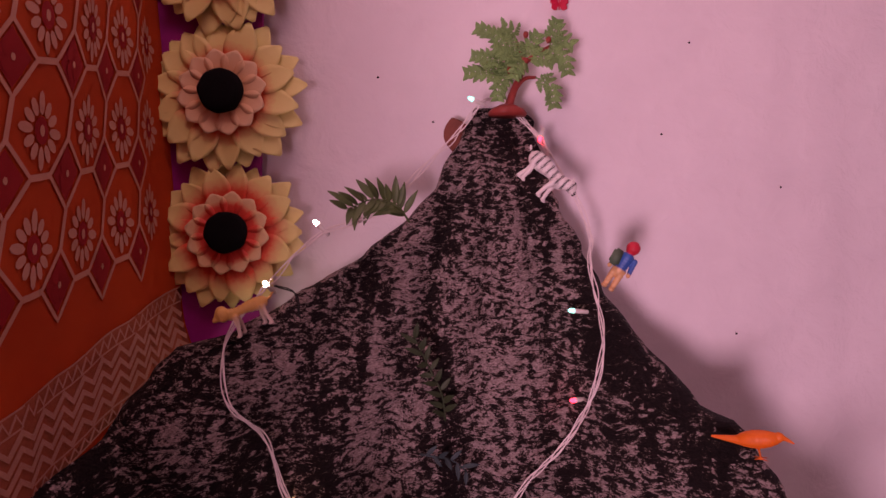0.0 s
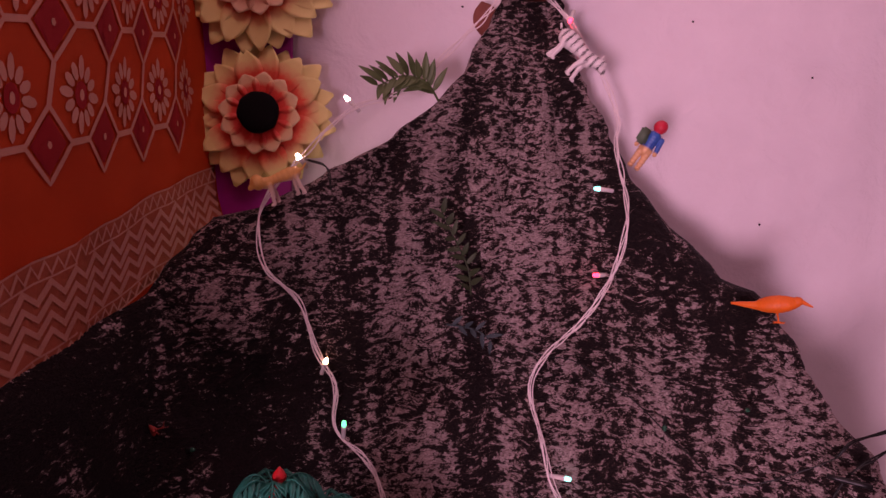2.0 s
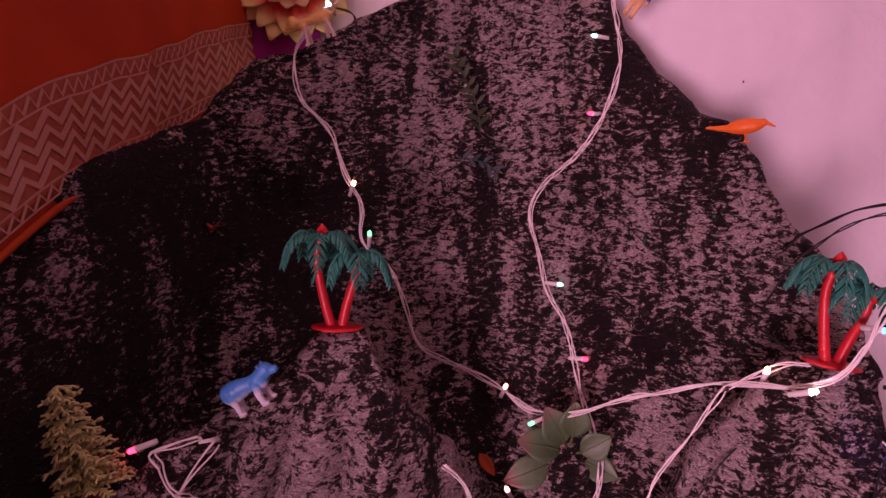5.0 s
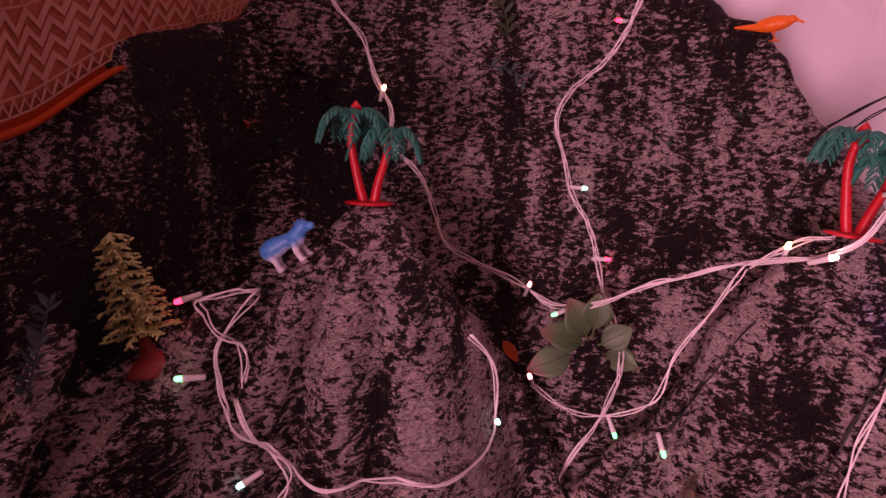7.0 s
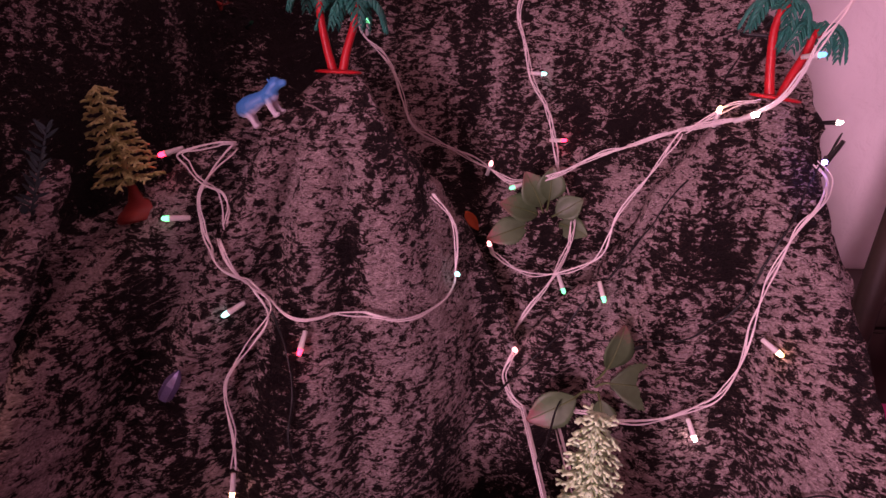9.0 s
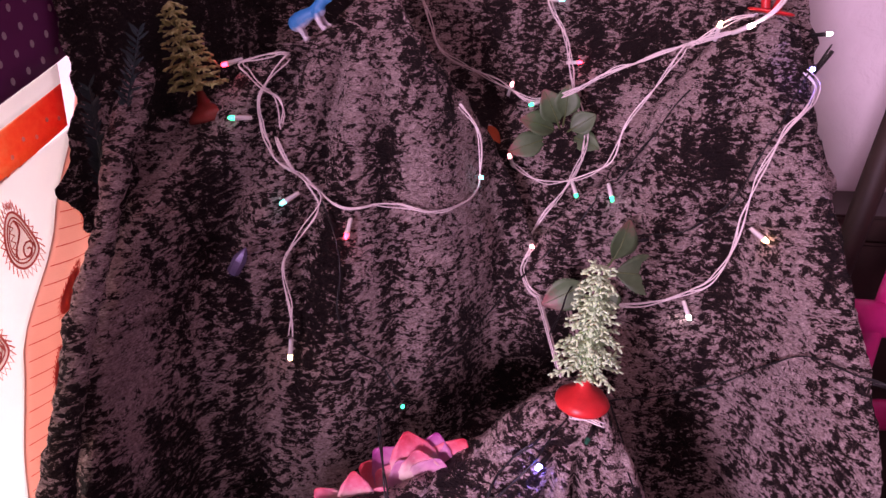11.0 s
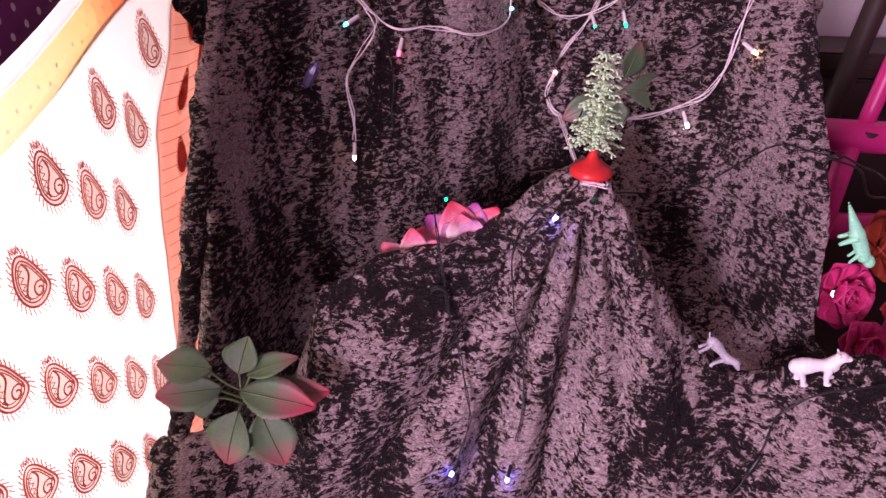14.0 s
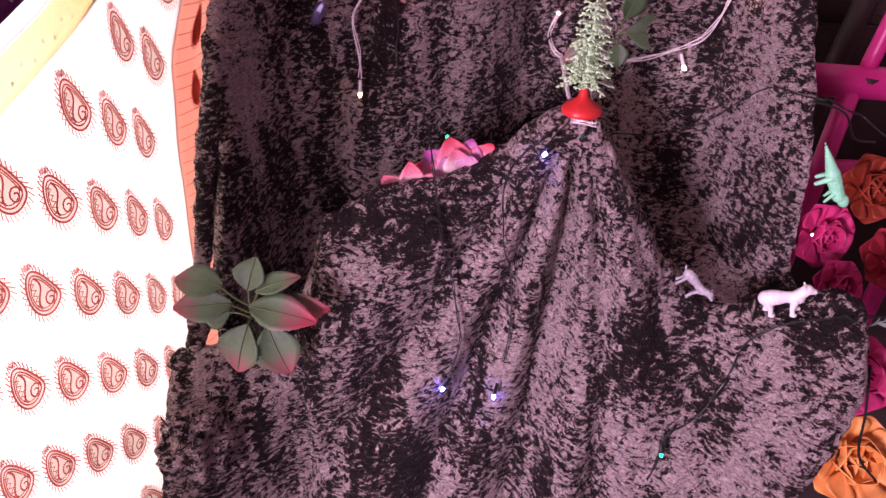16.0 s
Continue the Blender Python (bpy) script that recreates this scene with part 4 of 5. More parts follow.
def toy_pine(m, height, spread, leaf_mat, base_mat, label, seed):
    p = thing("toy_pine", m, label, "toy pine tree", "toy pines")
    rng = random.Random(seed)
    bm = bmesh.new()
    prof = [(0.0205, -0.004), (0.0215, -0.001), (0.019, 0.004), (0.013, 0.008), (0.007, 0.012), (0.0045, 0.018), (0.0035, 0.024), (0.0005, 0.025)]
    lathe(bm, prof, 32, 0.07, seed)
    part("base", bm, base_mat, p)
    bm = bmesh.new()
    tube(bm, [(0, 0, 0.02 + (height - 0.02) * i / 12) for i in range(13)], lambda u: 0.0035 * (1 - 0.8 * u), 8)
    part("stem", bm, leaf_mat, p)
    for lv in range(11):
        u = lv / 10
        z = 0.028 + (height - 0.032) * u
        bm = bmesh.new()
        n = 9 - int(3 * u)
        for k in range(n):
            a = 2 * math.pi * (k + 0.5 * (lv % 2)) / n + rng.uniform(-0.22, 0.22)
            r = spread * (1 - 0.78 * u) * rng.uniform(0.78, 1.12) + 0.004
            e = Vector((math.cos(a), math.sin(a), 0))
            ctrl = [Vector((0, 0, z + 0.003)), e * r * 0.5 + Vector((0, 0, z + 0.001)), e * r + Vector((0, 0, z - 0.004 + 0.007 * rng.random()))]
            pts = curve_pts(ctrl, 0.0022)
            tube(bm, pts, lambda t: 0.0013 * (1 - 0.3 * t), 6)
            for i in range(2, len(pts), 2):
                d = (pts[i] - pts[i - 1]).normalized()
                for sg in (-1, 1):
                    q = pts[i] + (d.cross(Vector((0, 0, 1))) * sg * 0.75 + d * 0.8 + Vector((0, 0, rng.uniform(-0.5, 0.3)))) * 0.0046
                    tube(bm, [pts[i], (pts[i] + q) / 2 + Vector((0, 0, 0.0004)), q], lambda t: 0.0011 * (1 - 0.2 * t), 5)
        part("branch_whorl", bm, leaf_mat, p)
    return p


toy_pine(pose(0.1725, -0.602, 0.420), 0.116, 0.0205, PALE_PINE, RED_PLASTIC, "pale green plastic toy pine with red base on a crest", 2)
toy_pine(frame_from((1, 0, 0.25), (-0.25, -0.02, 1), (-0.180, -0.428, 0.604)), 0.106, 0.021, YELLOW_PINE, BROWNRED, "yellow green plastic toy pine leaning on the slope", 5)

# branching tree on the peak
tree = thing("toy_tree", pose(0.163, -0.040, 1.216), "green plastic toy tree with brown red trunk on the peak", "toy tree")
bm = bmesh.new()
lathe(bm, [(0.020, -0.004), (0.0215, -0.001), (0.017, 0.004), (0.008, 0.008), (0.001, 0.009)], 28, 0.08)
for v in bm.verts:
    v.co.y *= 0.7
part("base", bm, BROWNRED, tree)
limbs = [[(0.0, 0, 0.003), (0.006, -0.002, 0.022), (0.014, -0.003, 0.042), (0.020, -0.002, 0.058)],
         [(0.008, -0.002, 0.026), (0.018, -0.003, 0.036), (0.030, -0.002, 0.038)],
         [(0.012, -0.002, 0.038), (0.002, -0.006, 0.046), (-0.012, -0.004, 0.047)],
         [(0.018, -0.002, 0.054), (0.034, 0.003, 0.066), (0.046, 0.004, 0.074)],
         [(0.018, -0.003, 0.054), (0.012, 0.004, 0.070), (0.010, 0.006, 0.080)]]
for k, c in enumerate(limbs):
    bm = bmesh.new()
    tube(bm, curve_pts(c, 0.002), (lambda u: 0.0048 - 0.002 * u) if k == 0 else (lambda u: 0.0030 - 0.0014 * u), 10)
    part("trunk" if k == 0 else "limb", bm, BROWNRED, tree)


def fern_spray(bm, ctrl, leaf, seed):
    """A spray of twigs with small round lobes."""
    rng = random.Random(seed)
    pts = curve_pts(ctrl, 0.003)
    tube(bm, pts, 0.0008, 5)
    n = len(pts)
    for i in range(1, n, 2):
        u = i / n
        d = (pts[min(i + 1, n - 1)] - pts[i - 1]).normalized()
        s = d.cross(Vector((0, -1, 0.2))).normalized()
        for sg in (-1, 1):
            ln = leaf * (1.1 - 0.7 * u) * rng.uniform(0.8, 1.15)
            f = (d * 0.7 + s * sg * 0.8 + Vector((0, rng.uniform(-0.3, 0.3), 0))).normalized()
            tube(bm, [pts[i], pts[i] + f * ln], 0.0006, 4)
            for k in range(1, 5):
                q = pts[i] + f * ln * k / 4
                for s2 in (-1, 1):
                    g = (f * 0.5 + d.cross(f).cross(f).normalized() * s2).normalized()
                    blade(bm, frame_from(g, (0, -1, 0.3), q), 0.0042 * (1.2 - 0.15 * k), 0.0034, 0.05, 0.1, 3, 2, 0.55, 0, 0.0007)
            blade(bm, frame_from(f, (0, -1, 0.3), pts[i] + f * ln), 0.0045, 0.0036, 0, 0.1, 3, 2, 0.55, 0, 0.0007)


sprays = [[(0.020, -0.002, 0.058), (0.0, -0.008, 0.068), (-0.020, -0.010, 0.082), (-0.034, -0.008, 0.087)],
          [(0.010, -0.003, 0.046), (-0.012, -0.010, 0.052), (-0.036, -0.012, 0.056)],
          [(-0.005, -0.004, 0.047), (-0.022, -0.012, 0.040), (-0.046, -0.012, 0.038)],
          [(0.010, 0.006, 0.080), (0.004, 0.0, 0.088), (-0.006, -0.002, 0.092)],
          [(0.046, 0.004, 0.074), (0.050, -0.002, 0.086), (0.052, -0.004, 0.096)],
          [(0.046, 0.004, 0.074), (0.060, 0.0, 0.078), (0.070, -0.002, 0.074)],
          [(0.040, 0.003, 0.070), (0.058, -0.004, 0.062), (0.064, -0.006, 0.042)],
          [(0.022, -0.003, 0.058), (0.034, -0.010, 0.056), (0.046, -0.012, 0.050)],
          [(0.018, -0.003, 0.056), (0.010, -0.013, 0.048), (0.004, -0.015, 0.034)],
          [(0.030, -0.002, 0.038), (0.044, -0.006, 0.028), (0.050, -0.006, 0.006)],
          [(0.018, 0.0, 0.058), (0.026, 0.004, 0.074), (0.032, 0.004, 0.084)],
          [(0.000, -0.004, 0.046), (-0.010, -0.012, 0.030), (-0.012, -0.012, 0.014)],
          [(0.014, -0.003, 0.052), (0.000, -0.012, 0.058), (-0.016, -0.014, 0.064)]]
for k, c in enumerate(sprays):
    bm = bmesh.new()
    fern_spray(bm, c, 0.013, k)
    part("leaf_spray", bm, FERN_GREEN, tree)
for q in ((0.018, -0.008, 0.082), (0.044, -0.002, 0.079), (0.0, -0.012, 0.042)):
    bm = bmesh.new()
    ball(bm, q, 0.003, (1, 1, 1.3), seg=10)
    part("berry", bm, BROWNRED, tree)

# ---------------------------------------------------------------- toy animals


def capsule(bm, a, b, r0, r1, n=5):
    a, b = Vector(a), Vector(b)
    for i in range(n + 1):
        t = i / n
        ball(bm, a.lerp(b, t), r0 + (r1 - r0) * t, seg=10)


def cast_toy(name, build, m, material, label, category, voxel=0.0006):
    """A toy moulded in one piece: its forms are fused and smoothed."""
    bm = bmesh.new()
    build(bm)
    ob = part(name, bm, material, m=m)
    r = ob.modifiers.new("fuse", "REMESH")
    r.mode, r.voxel_size, r.use_smooth_shade = "VOXEL", voxel, True
    s = ob.modifiers.new("soft", "SMOOTH")
    s.factor, s.iterations = 0.5, 2
    return tagged(ob, label, category)


def four_legs(L, body=0.15, head=0.12, neck=0.5, muzzle=0.16, tail=True, leg=0.045, stride=0.06, mane=0.0, ears=0.045, high=0.50):
    def build(bm):
        h = high * L
        for i in range(7):
            t = i / 6
            r = body * L * (0.92 + 0.16 * math.cos((t - 0.15) * 5.5))
            ball(bm, (-0.34 * L + 0.64 * L * t, 0, h + 0.02 * L * math.sin(t * 3)), r, (1, 0.82, 1), seg=12)
        hx, hz = 0.50 * L, h + neck * 0.28 * L
        capsule(bm, (0.28 * L, 0, h + 0.03 * L), (hx, 0, hz), body * 0.78 * L, head * 0.9 * L)
        if mane:
            ball(bm, (hx - 0.05 * L, 0, hz), mane * L, (0.85, 1, 1.05))
        ball(bm, (hx, 0, hz), head * L, (1.05, 0.9, 1))
        capsule(bm, (hx + 0.04 * L, 0, hz - 0.03 * L), (hx + muzzle * L, 0, hz - 0.06 * L), head * 0.72 * L, head * 0.5 * L)
        for sy in (-1, 1):
            ball(bm, (hx - 0.05 * L, sy * head * 0.72 * L, hz + head * 0.85 * L), ears * L, (0.6, 0.7, 1.2), seg=8)
            for lx, sgn in ((0.24 * L, 1), (-0.32 * L, -1)):
                kick = stride * L * sy * sgn
                capsule(bm, (lx, sy * body * 0.55 * L, h - 0.05 * L), (lx + kick * 0.6 - 0.02 * L * sgn, sy * body * 0.6 * L, h * 0.5), body * 0.48 * L, leg * 1.1 * L, 5)
                capsule(bm, (lx + kick * 0.6 - 0.02 * L * sgn, sy * body * 0.6 * L, h * 0.5), (lx + kick, sy * body * 0.6 * L, leg * L), leg * 1.1 * L, leg * 0.95 * L, 5)
                ball(bm, (lx + kick + 0.02 * L, sy * body * 0.6 * L, leg * 0.8 * L), leg * 1.15 * L, (1.3, 1, 0.7), seg=8)
        if tail:
            pts = [(-0.40 * L, 0, h + 0.03 * L), (-0.52 * L, 0, h + 0.02 * L), (-0.62 * L, 0.02 * L, h + 0.10 * L)]
            capsule(bm, pts[0], pts[1], 0.035 * L, 0.028 * L)
            capsule(bm, pts[1], pts[2], 0.028 * L, 0.026 * L)
    return build


cast_toy("toy_tiger", four_legs(0.052, 0.165, 0.125, 0.35, 0.13), frame_from((0.66, -0.16, -0.72), (0.72, -0.16, 0.62), (0.180, -0.084, 1.128)), TIGER,
         "white plastic toy tiger with black stripes climbing headfirst down", "toy tiger")
cast_toy("toy_lion", four_legs(0.046, 0.135, 0.11, 0.30, 0.13, mane=0.165), frame_from((-0.90, -0.25, -0.40), (-0.35, -0.25, 0.9), (-0.088, -0.112, 0.988)), LION,
         "tan and white plastic toy lion striding down the slope", "toy lion")
cast_toy("toy_hippo", four_legs(0.041, 0.19, 0.14, 0.45, 0.17, False, 0.06, 0.03, 0, 0.04, 0.46), frame_from((0.86, -0.12, 0.50), (-0.48, -0.05, 0.86), (-0.076, -0.400, 0.682)), HIPPO,
         "blue and white plastic toy hippopotamus with open mouth", "toy hippopotamus")
cast_toy("toy_bear", four_legs(0.041, 0.195, 0.135, 0.8, 0.15, False, 0.06, 0.05), frame_from((0.93, -0.20, 0.28), (-0.22, -0.05, 1), (0.381, -0.730, 0.2705)), WHITE_TOY,
         "white plastic toy bear standing beside black wire", "toy bear")
cast_toy("toy_wolf", four_legs(0.034, 0.16, 0.12, 0.5, 0.18, True, 0.05, 0.03), frame_from((0.62, -0.30, -0.62), (0.50, -0.20, 0.80), (0.290, -0.700, 0.268)), GREY_TOY,
         "grey and white plastic toy wolf lying on the slope", "toy wolf")


def deer(bm):
    four_legs(0.032, 0.13, 0.09, 0.9, 0.12, False, 0.035, 0.04)(bm)
    for sy in (-1, 1):
        capsule(bm, (0.015, sy * 0.0015, 0.026), (0.013, sy * 0.005, 0.036), 0.001, 0.0008)
        capsule(bm, (0.014, sy * 0.004, 0.031), (0.019, sy * 0.005, 0.036), 0.0008, 0.0007)


cast_toy("toy_deer", deer, frame_from((-0.42, -0.10, 0.85), (0.75, -0.45, 0.3), (-0.196, -0.186, 0.765)), DEER_RED, "dull red plastic toy deer fallen on the dark slope", "toy deer")


def bird(bm):
    for i in range(8):
        t = i / 7
        ball(bm, (-0.012 + 0.026 * t, 0, 0.015 + 0.004 * t), 0.0070 * math.sin(math.pi * (0.18 + 0.66 * t)) + 0.001, (1.3, 0.9, 1), seg=12)
    capsule(bm, (-0.012, 0, 0.0145), (-0.035, 0, 0.0155), 0.0044, 0.0013, 12)
    ball(bm, (0.0165, 0, 0.0205), 0.0042, (1.1, 0.9, 1))
    capsule(bm, (0.0195, 0, 0.0205), (0.0275, 0, 0.0165), 0.0022, 0.0010)
    for sy in (-1, 1):
        capsule(bm, (0.001, sy * 0.002, 0.011), (0.003, sy * 0.002, 0.001), 0.0012, 0.0009)
        capsule(bm, (0.003, sy * 0.002, 0.001), (0.008, sy * 0.004, 0.0006), 0.0008, 0.0006)
        capsule(bm, (0.003, sy * 0.002, 0.001), (-0.002, sy * 0.004, 0.0006), 0.0008, 0.0006)


cast_toy("toy_bird", bird, frame_from((0.86, -0.48, 0.02), (0, 0, 1), (0.357, -0.192, 0.889)), BIRD_ORANGE, "bright orange plastic toy bird perched on the edge", "toy bird")


def dino(bm):
    capsule(bm, (0, 0, 0.004), (0.026, 0, 0.006), 0.0072, 0.0060, 7)
    capsule(bm, (0, 0, 0.004), (-0.034, 0, 0.002), 0.0066, 0.0010, 10)
    ball(bm, (0.031, 0, 0.009), 0.0058, (1.3, 0.8, 0.9))
    for sy in (-1, 1):
        capsule(bm, (0.002, sy * 0.005, 0.002), (0.004, sy * 0.007, -0.010), 0.0034, 0.0022)
        capsule(bm, (0.020, sy * 0.005, 0.002), (0.026, sy * 0.006, -0.006), 0.0022, 0.0015)


cast_toy("toy_dinosaur", dino, frame_from((0.42, -0.05, -0.9), (0.85, -0.35, 0.4), (0.409, -0.660, 0.390)), MINT_TOY, "mint green plastic toy dinosaur hung beside the cloth", "toy dinosaur")


def doll(bm):
    for sy in (-1, 1):
        capsule(bm, (0, sy * 0.0036, 0.022), (0.001, sy * 0.004, 0.003), 0.0040, 0.0030)
        ball(bm, (0.002, sy * 0.004, 0.002), 0.0032, (1.5, 1, 0.7))
        capsule(bm, (0, sy * 0.0085, 0.037), (0.002, sy * 0.0105, 0.022), 0.0030, 0.0024)
    capsule(bm, (0, 0, 0.022), (0, 0, 0.037), 0.0062, 0.0066)
    ball(bm, (0.0, 0, 0.048), 0.0070, (1, 1, 1.02))


doll_paint = grad_mat("painted_doll_plastic", [(0.0, (0.72, 0.40, 0.20)), (0.42, (0.74, 0.42, 0.20)), (0.46, (0.03, 0.10, 0.38)), (0.74, (0.03, 0.12, 0.42)), (0.77, (0.60, 0.03, 0.05)), (1.0, (0.60, 0.02, 0.05))], 2, 0.0, 0.055, 0.45, 0.02)
cast_toy("toy_doll", doll, frame_from((-0.30, -0.94, 0.0), (0.52, -0.12, 0.84), (0.2565, -0.093, 1.028)), doll_paint, "small plastic toy doll in blue and red leaning on the slope", "toy doll", 0.0006)
bm = bmesh.new()
bmesh.ops.create_cube(bm, size=1, matrix=frame_from((0.1, -1, 0), (0.52, -0.12, 0.84), (0.270, -0.099, 1.058)) @ Matrix.Diagonal((0.006, 0.011, 0.017, 1)))
bmesh.ops.bevel(bm, geom=bm.edges[:], offset=0.0022, segments=3, affect="EDGES")
bmesh.ops.translate(bm, vec=(-0.006, -0.002, 0.002), verts=bm.verts[:])
tagged(part("toy_backpack", bm, stuff_mat("grey_green_plastic", (0.09, 0.14, 0.09), 0.5)), "grey green moulded toy backpack against the doll", "toy backpack")

# red paper butterfly
fly = thing("paper_butterfly", frame_from((1, 0, 0), (0, -1, 0), (0.227, -0.003, 1.349)), "small red card butterfly stuck on the wall", "butterfly")
for a, ln, w in ((0.6, 0.012, 0.010), (-0.5, 0.010, 0.008), (math.pi - 0.6, 0.012, 0.010), (math.pi + 0.5, 0.010, 0.008)):
    bm = bmesh.new()
    blade(bm, Matrix.Rotation(a, 4, "Z"), ln, w, 0.15, 0.1, 6, 4, 1.5, 0.08, 0.0005)
    part("wing", bm, BUTTERFLY_RED, fly)
bm = bmesh.new()
tube(bm, [(0, -0.006 + 0.002 * i, 0.001) for i in range(8)], 0.0009, 6)
part("body", bm, BUTTERFLY_RED, fly)

# ---------------------------------------------------------------- artificial plants


def sprig(name, ctrl, leaves, ln, w, material, label, seed, curl=-0.15):
    s = thing(name, None, label, "artificial sprig", "artificial sprigs")
    rng = random.Random(seed)
    pts = curve_pts(ctrl, 0.002)
    bm = bmesh.new()
    tube(bm, pts, lambda u: 0.0013 * (1 - 0.5 * u), 6)
    part("stem", bm, material, s)
    for k in range(leaves):
        i = int((0.15 + 0.85 * k / max(1, leaves - 1)) * (len(pts) - 1))
        d = (pts[min(i + 1, len(pts) - 1)] - pts[max(i - 1, 0)]).normalized()
        side = d.cross(Vector((0, -1, 0))).normalized()
        f = (d * rng.uniform(0.3, 0.9) + side * (1 if k % 2 else -1) * rng.uniform(0.5, 1.0) + Vector((0, rng.uniform(-0.9, 0.1), 0.1))).normalized()
        bm = bmesh.new()
        blade(bm, frame_from(f, (0.1, -1, 0.5), pts[i]), ln * rng.uniform(0.75, 1.15), w * rng.uniform(0.85, 1.1), curl, 0.3, 7, 4, 0.8)
        part("leaf", bm, material, s)
    return s


sprig("leafy_sprig", [(0.058, -0.070, 1.094), (0.045, -0.085, 1.110), (0.022, -0.088, 1.116), (-0.004, -0.086, 1.106)], 26, 0.026, 0.0075, OLIVE_LEAF, "olive green plastic sprig poking out over the slope", 4)
sprig("leafy_sprig", [(0.096, -0.084, 0.885), (0.092, -0.092, 0.920), (0.078, -0.094, 0.950), (0.064, -0.095, 0.978)], 16, 0.018, 0.006, stuff_mat("deep_olive_leaf", (0.035, 0.052, 0.022), 0.55, 0.35, 100), "dark olive plastic sprig lying on the rock cloth", 9)
sprig("leafy_sprig", [(0.070, -0.100, 0.865), (0.100, -0.102, 0.860), (0.115, -0.104, 0.850)], 8, 0.016, 0.005, DARK_FERN, "dark small plastic sprig lying on the rock cloth", 19)
for k, (a, b) in enumerate((((-0.236, -0.525, 0.545), (-0.188, -0.525, 0.684)), ((-0.232, -0.535, 0.550), (-0.226, -0.54, 0.640)))):
    mid = (Vector(a) + Vector(b)) / 2 + Vector((0.006, -0.008, 0))
    sprig("fern_sprig", [a, mid, b], 70, 0.011, 0.0026, DARK_FERN, "dark blue green artificial fern hanging at the cloth edge", 30 + k, 0.1)


def leaf_plant(name, at, leaves, material, label, group=""):
    """Toothed leaves on stalks: direction, upper side, length, width and, if given, the root on the stem."""
    p = thing(name, Matrix.Translation(at), label, "artificial plant", group)
    for k, (fwd, up, ln, w, *root) in enumerate(leaves):
        f = Vector(fwd).normalized()
        r = Vector(root[0]) if root else f * (0.012 + 0.006 * (k % 3)) + Vector((0, -0.003 * (k % 4), 0.004))
        bm = bmesh.new()
        blade(bm, Matrix(), ln, w * 1.3, -0.22, 0.26, 24, 6, 0.95, 0.035, 0.0008)
        rib = [Vector((ln * 0.96 * i / 8, 0, -0.22 * ln * (0.96 * i / 8) ** 2 + 0.0007)) for i in range(9)]
        lf = part("leaf", bm, material, p, m=frame_from(f, up, r))
        b2 = bmesh.new()
        tube(b2, rib, lambda u: 0.0009 * (1 - 0.6 * u), 5)
        part("midrib", b2, OLIVE_LEAF, lf)
        b2 = bmesh.new()
        tube(b2, curve_pts([Vector((0, 0.004, r.z * 0.5 - 0.006)), r * 0.6 + Vector((0, 0.002, 0)), r + f * 0.004], 0.003), 0.0013, 6)
        part("stalk", b2, OLIVE_LEAF, p)
    return p


leaf_plant("leaf_plant", (-0.149, -0.778, 0.242), [
    ((-1, -0.10, 0.22), (0.1, -0.6, 0.8), 0.050, 0.026, (-0.022, 0, 0.040)), ((-1, -0.35, 0.08), (0, -0.75, 0.65), 0.058, 0.026, (-0.014, -0.004, 0.022)),
    ((-0.9, -0.2, 0.0), (0, -0.9, 0.4), 0.032, 0.026, (-0.020, 0, 0.008)), ((0.15, 0.3, 0.8), (-0.1, -0.8, 0.5), 0.034, 0.026, (0, 0.004, 0.034)),
    ((0.85, 0.1, 0.5), (-0.3, -0.5, 0.8), 0.048, 0.018, (0.010, 0, 0.036)), ((1, -0.25, 0.10), (0, -0.6, 0.8), 0.070, 0.028, (0.004, -0.006, 0.022)),
    ((1, -0.05, 0.2), (0, -0.8, 0.6), 0.062, 0.026, (0.020, -0.002, 0.014)), ((-0.28, -0.45, -0.85), (-0.2, -0.9, 0.35), 0.056, 0.034, (0, -0.008, 0)),
    ((0.42, -0.40, -0.85), (0.2, -0.9, 0.35), 0.056, 0.036, (0.020, -0.008, 0)), ((-0.1, -0.3, -0.9), (-0.3, -0.9, 0.2), 0.032, 0.020, (-0.022, -0.002, -0.030)),
    ((0.2, -0.4, -0.6), (0, -1, 0.2), 0.026, 0.014, (0.006, -0.004, -0.018))], RED_EDGE_LEAF, "artificial plant with green leaves edged in dark red")
leaf_plant("leaf_plant", (0.226, -0.404, 0.448), [
    ((0.9, -0.2, 0.05), (0, -0.9, 0.4), 0.058, 0.032), ((0.35, -0.1, 0.9), (0.4, -0.8, 0.1), 0.044, 0.026), ((-0.85, -0.2, -0.45), (0, -0.9, 0.3), 0.050, 0.026), ((0.1, -0.3, -0.8), (0, -1, 0.2), 0.030, 0.020)],
    RED_EDGE_LEAF, "artificial green leaves edged in dull red on the rock cloth")
leaf_plant("leaf_plant", (0.192, -0.236, 0.566), [
    ((-0.8, -0.3, 0.35), (0, -0.8, 0.6), 0.046, 0.026), ((-0.4, -0.3, 0.8), (0.1, -0.9, 0.2), 0.044, 0.026), ((-0.9, -0.3, -0.25), (0, -0.9, 0.4), 0.048, 0.024),
    ((0.6, -0.3, 0.5), (0, -0.9, 0.3), 0.034, 0.022), ((0.5, -0.4, -0.1), (0, -0.9, 0.4), 0.034, 0.020), ((0.0, -0.3, 0.9), (0, -1, 0.2), 0.038, 0.024)],
    RED_EDGE_LEAF, "shadowed artificial leaves tucked into the valley of the cloth")
bm = bmesh.new()
blade(bm, frame_from((0.5, -0.1, -0.7), (0.2, -0.9, 0.2), (0.098, -0.262, 0.580)), 0.026, 0.012, 0.1, 0.3)
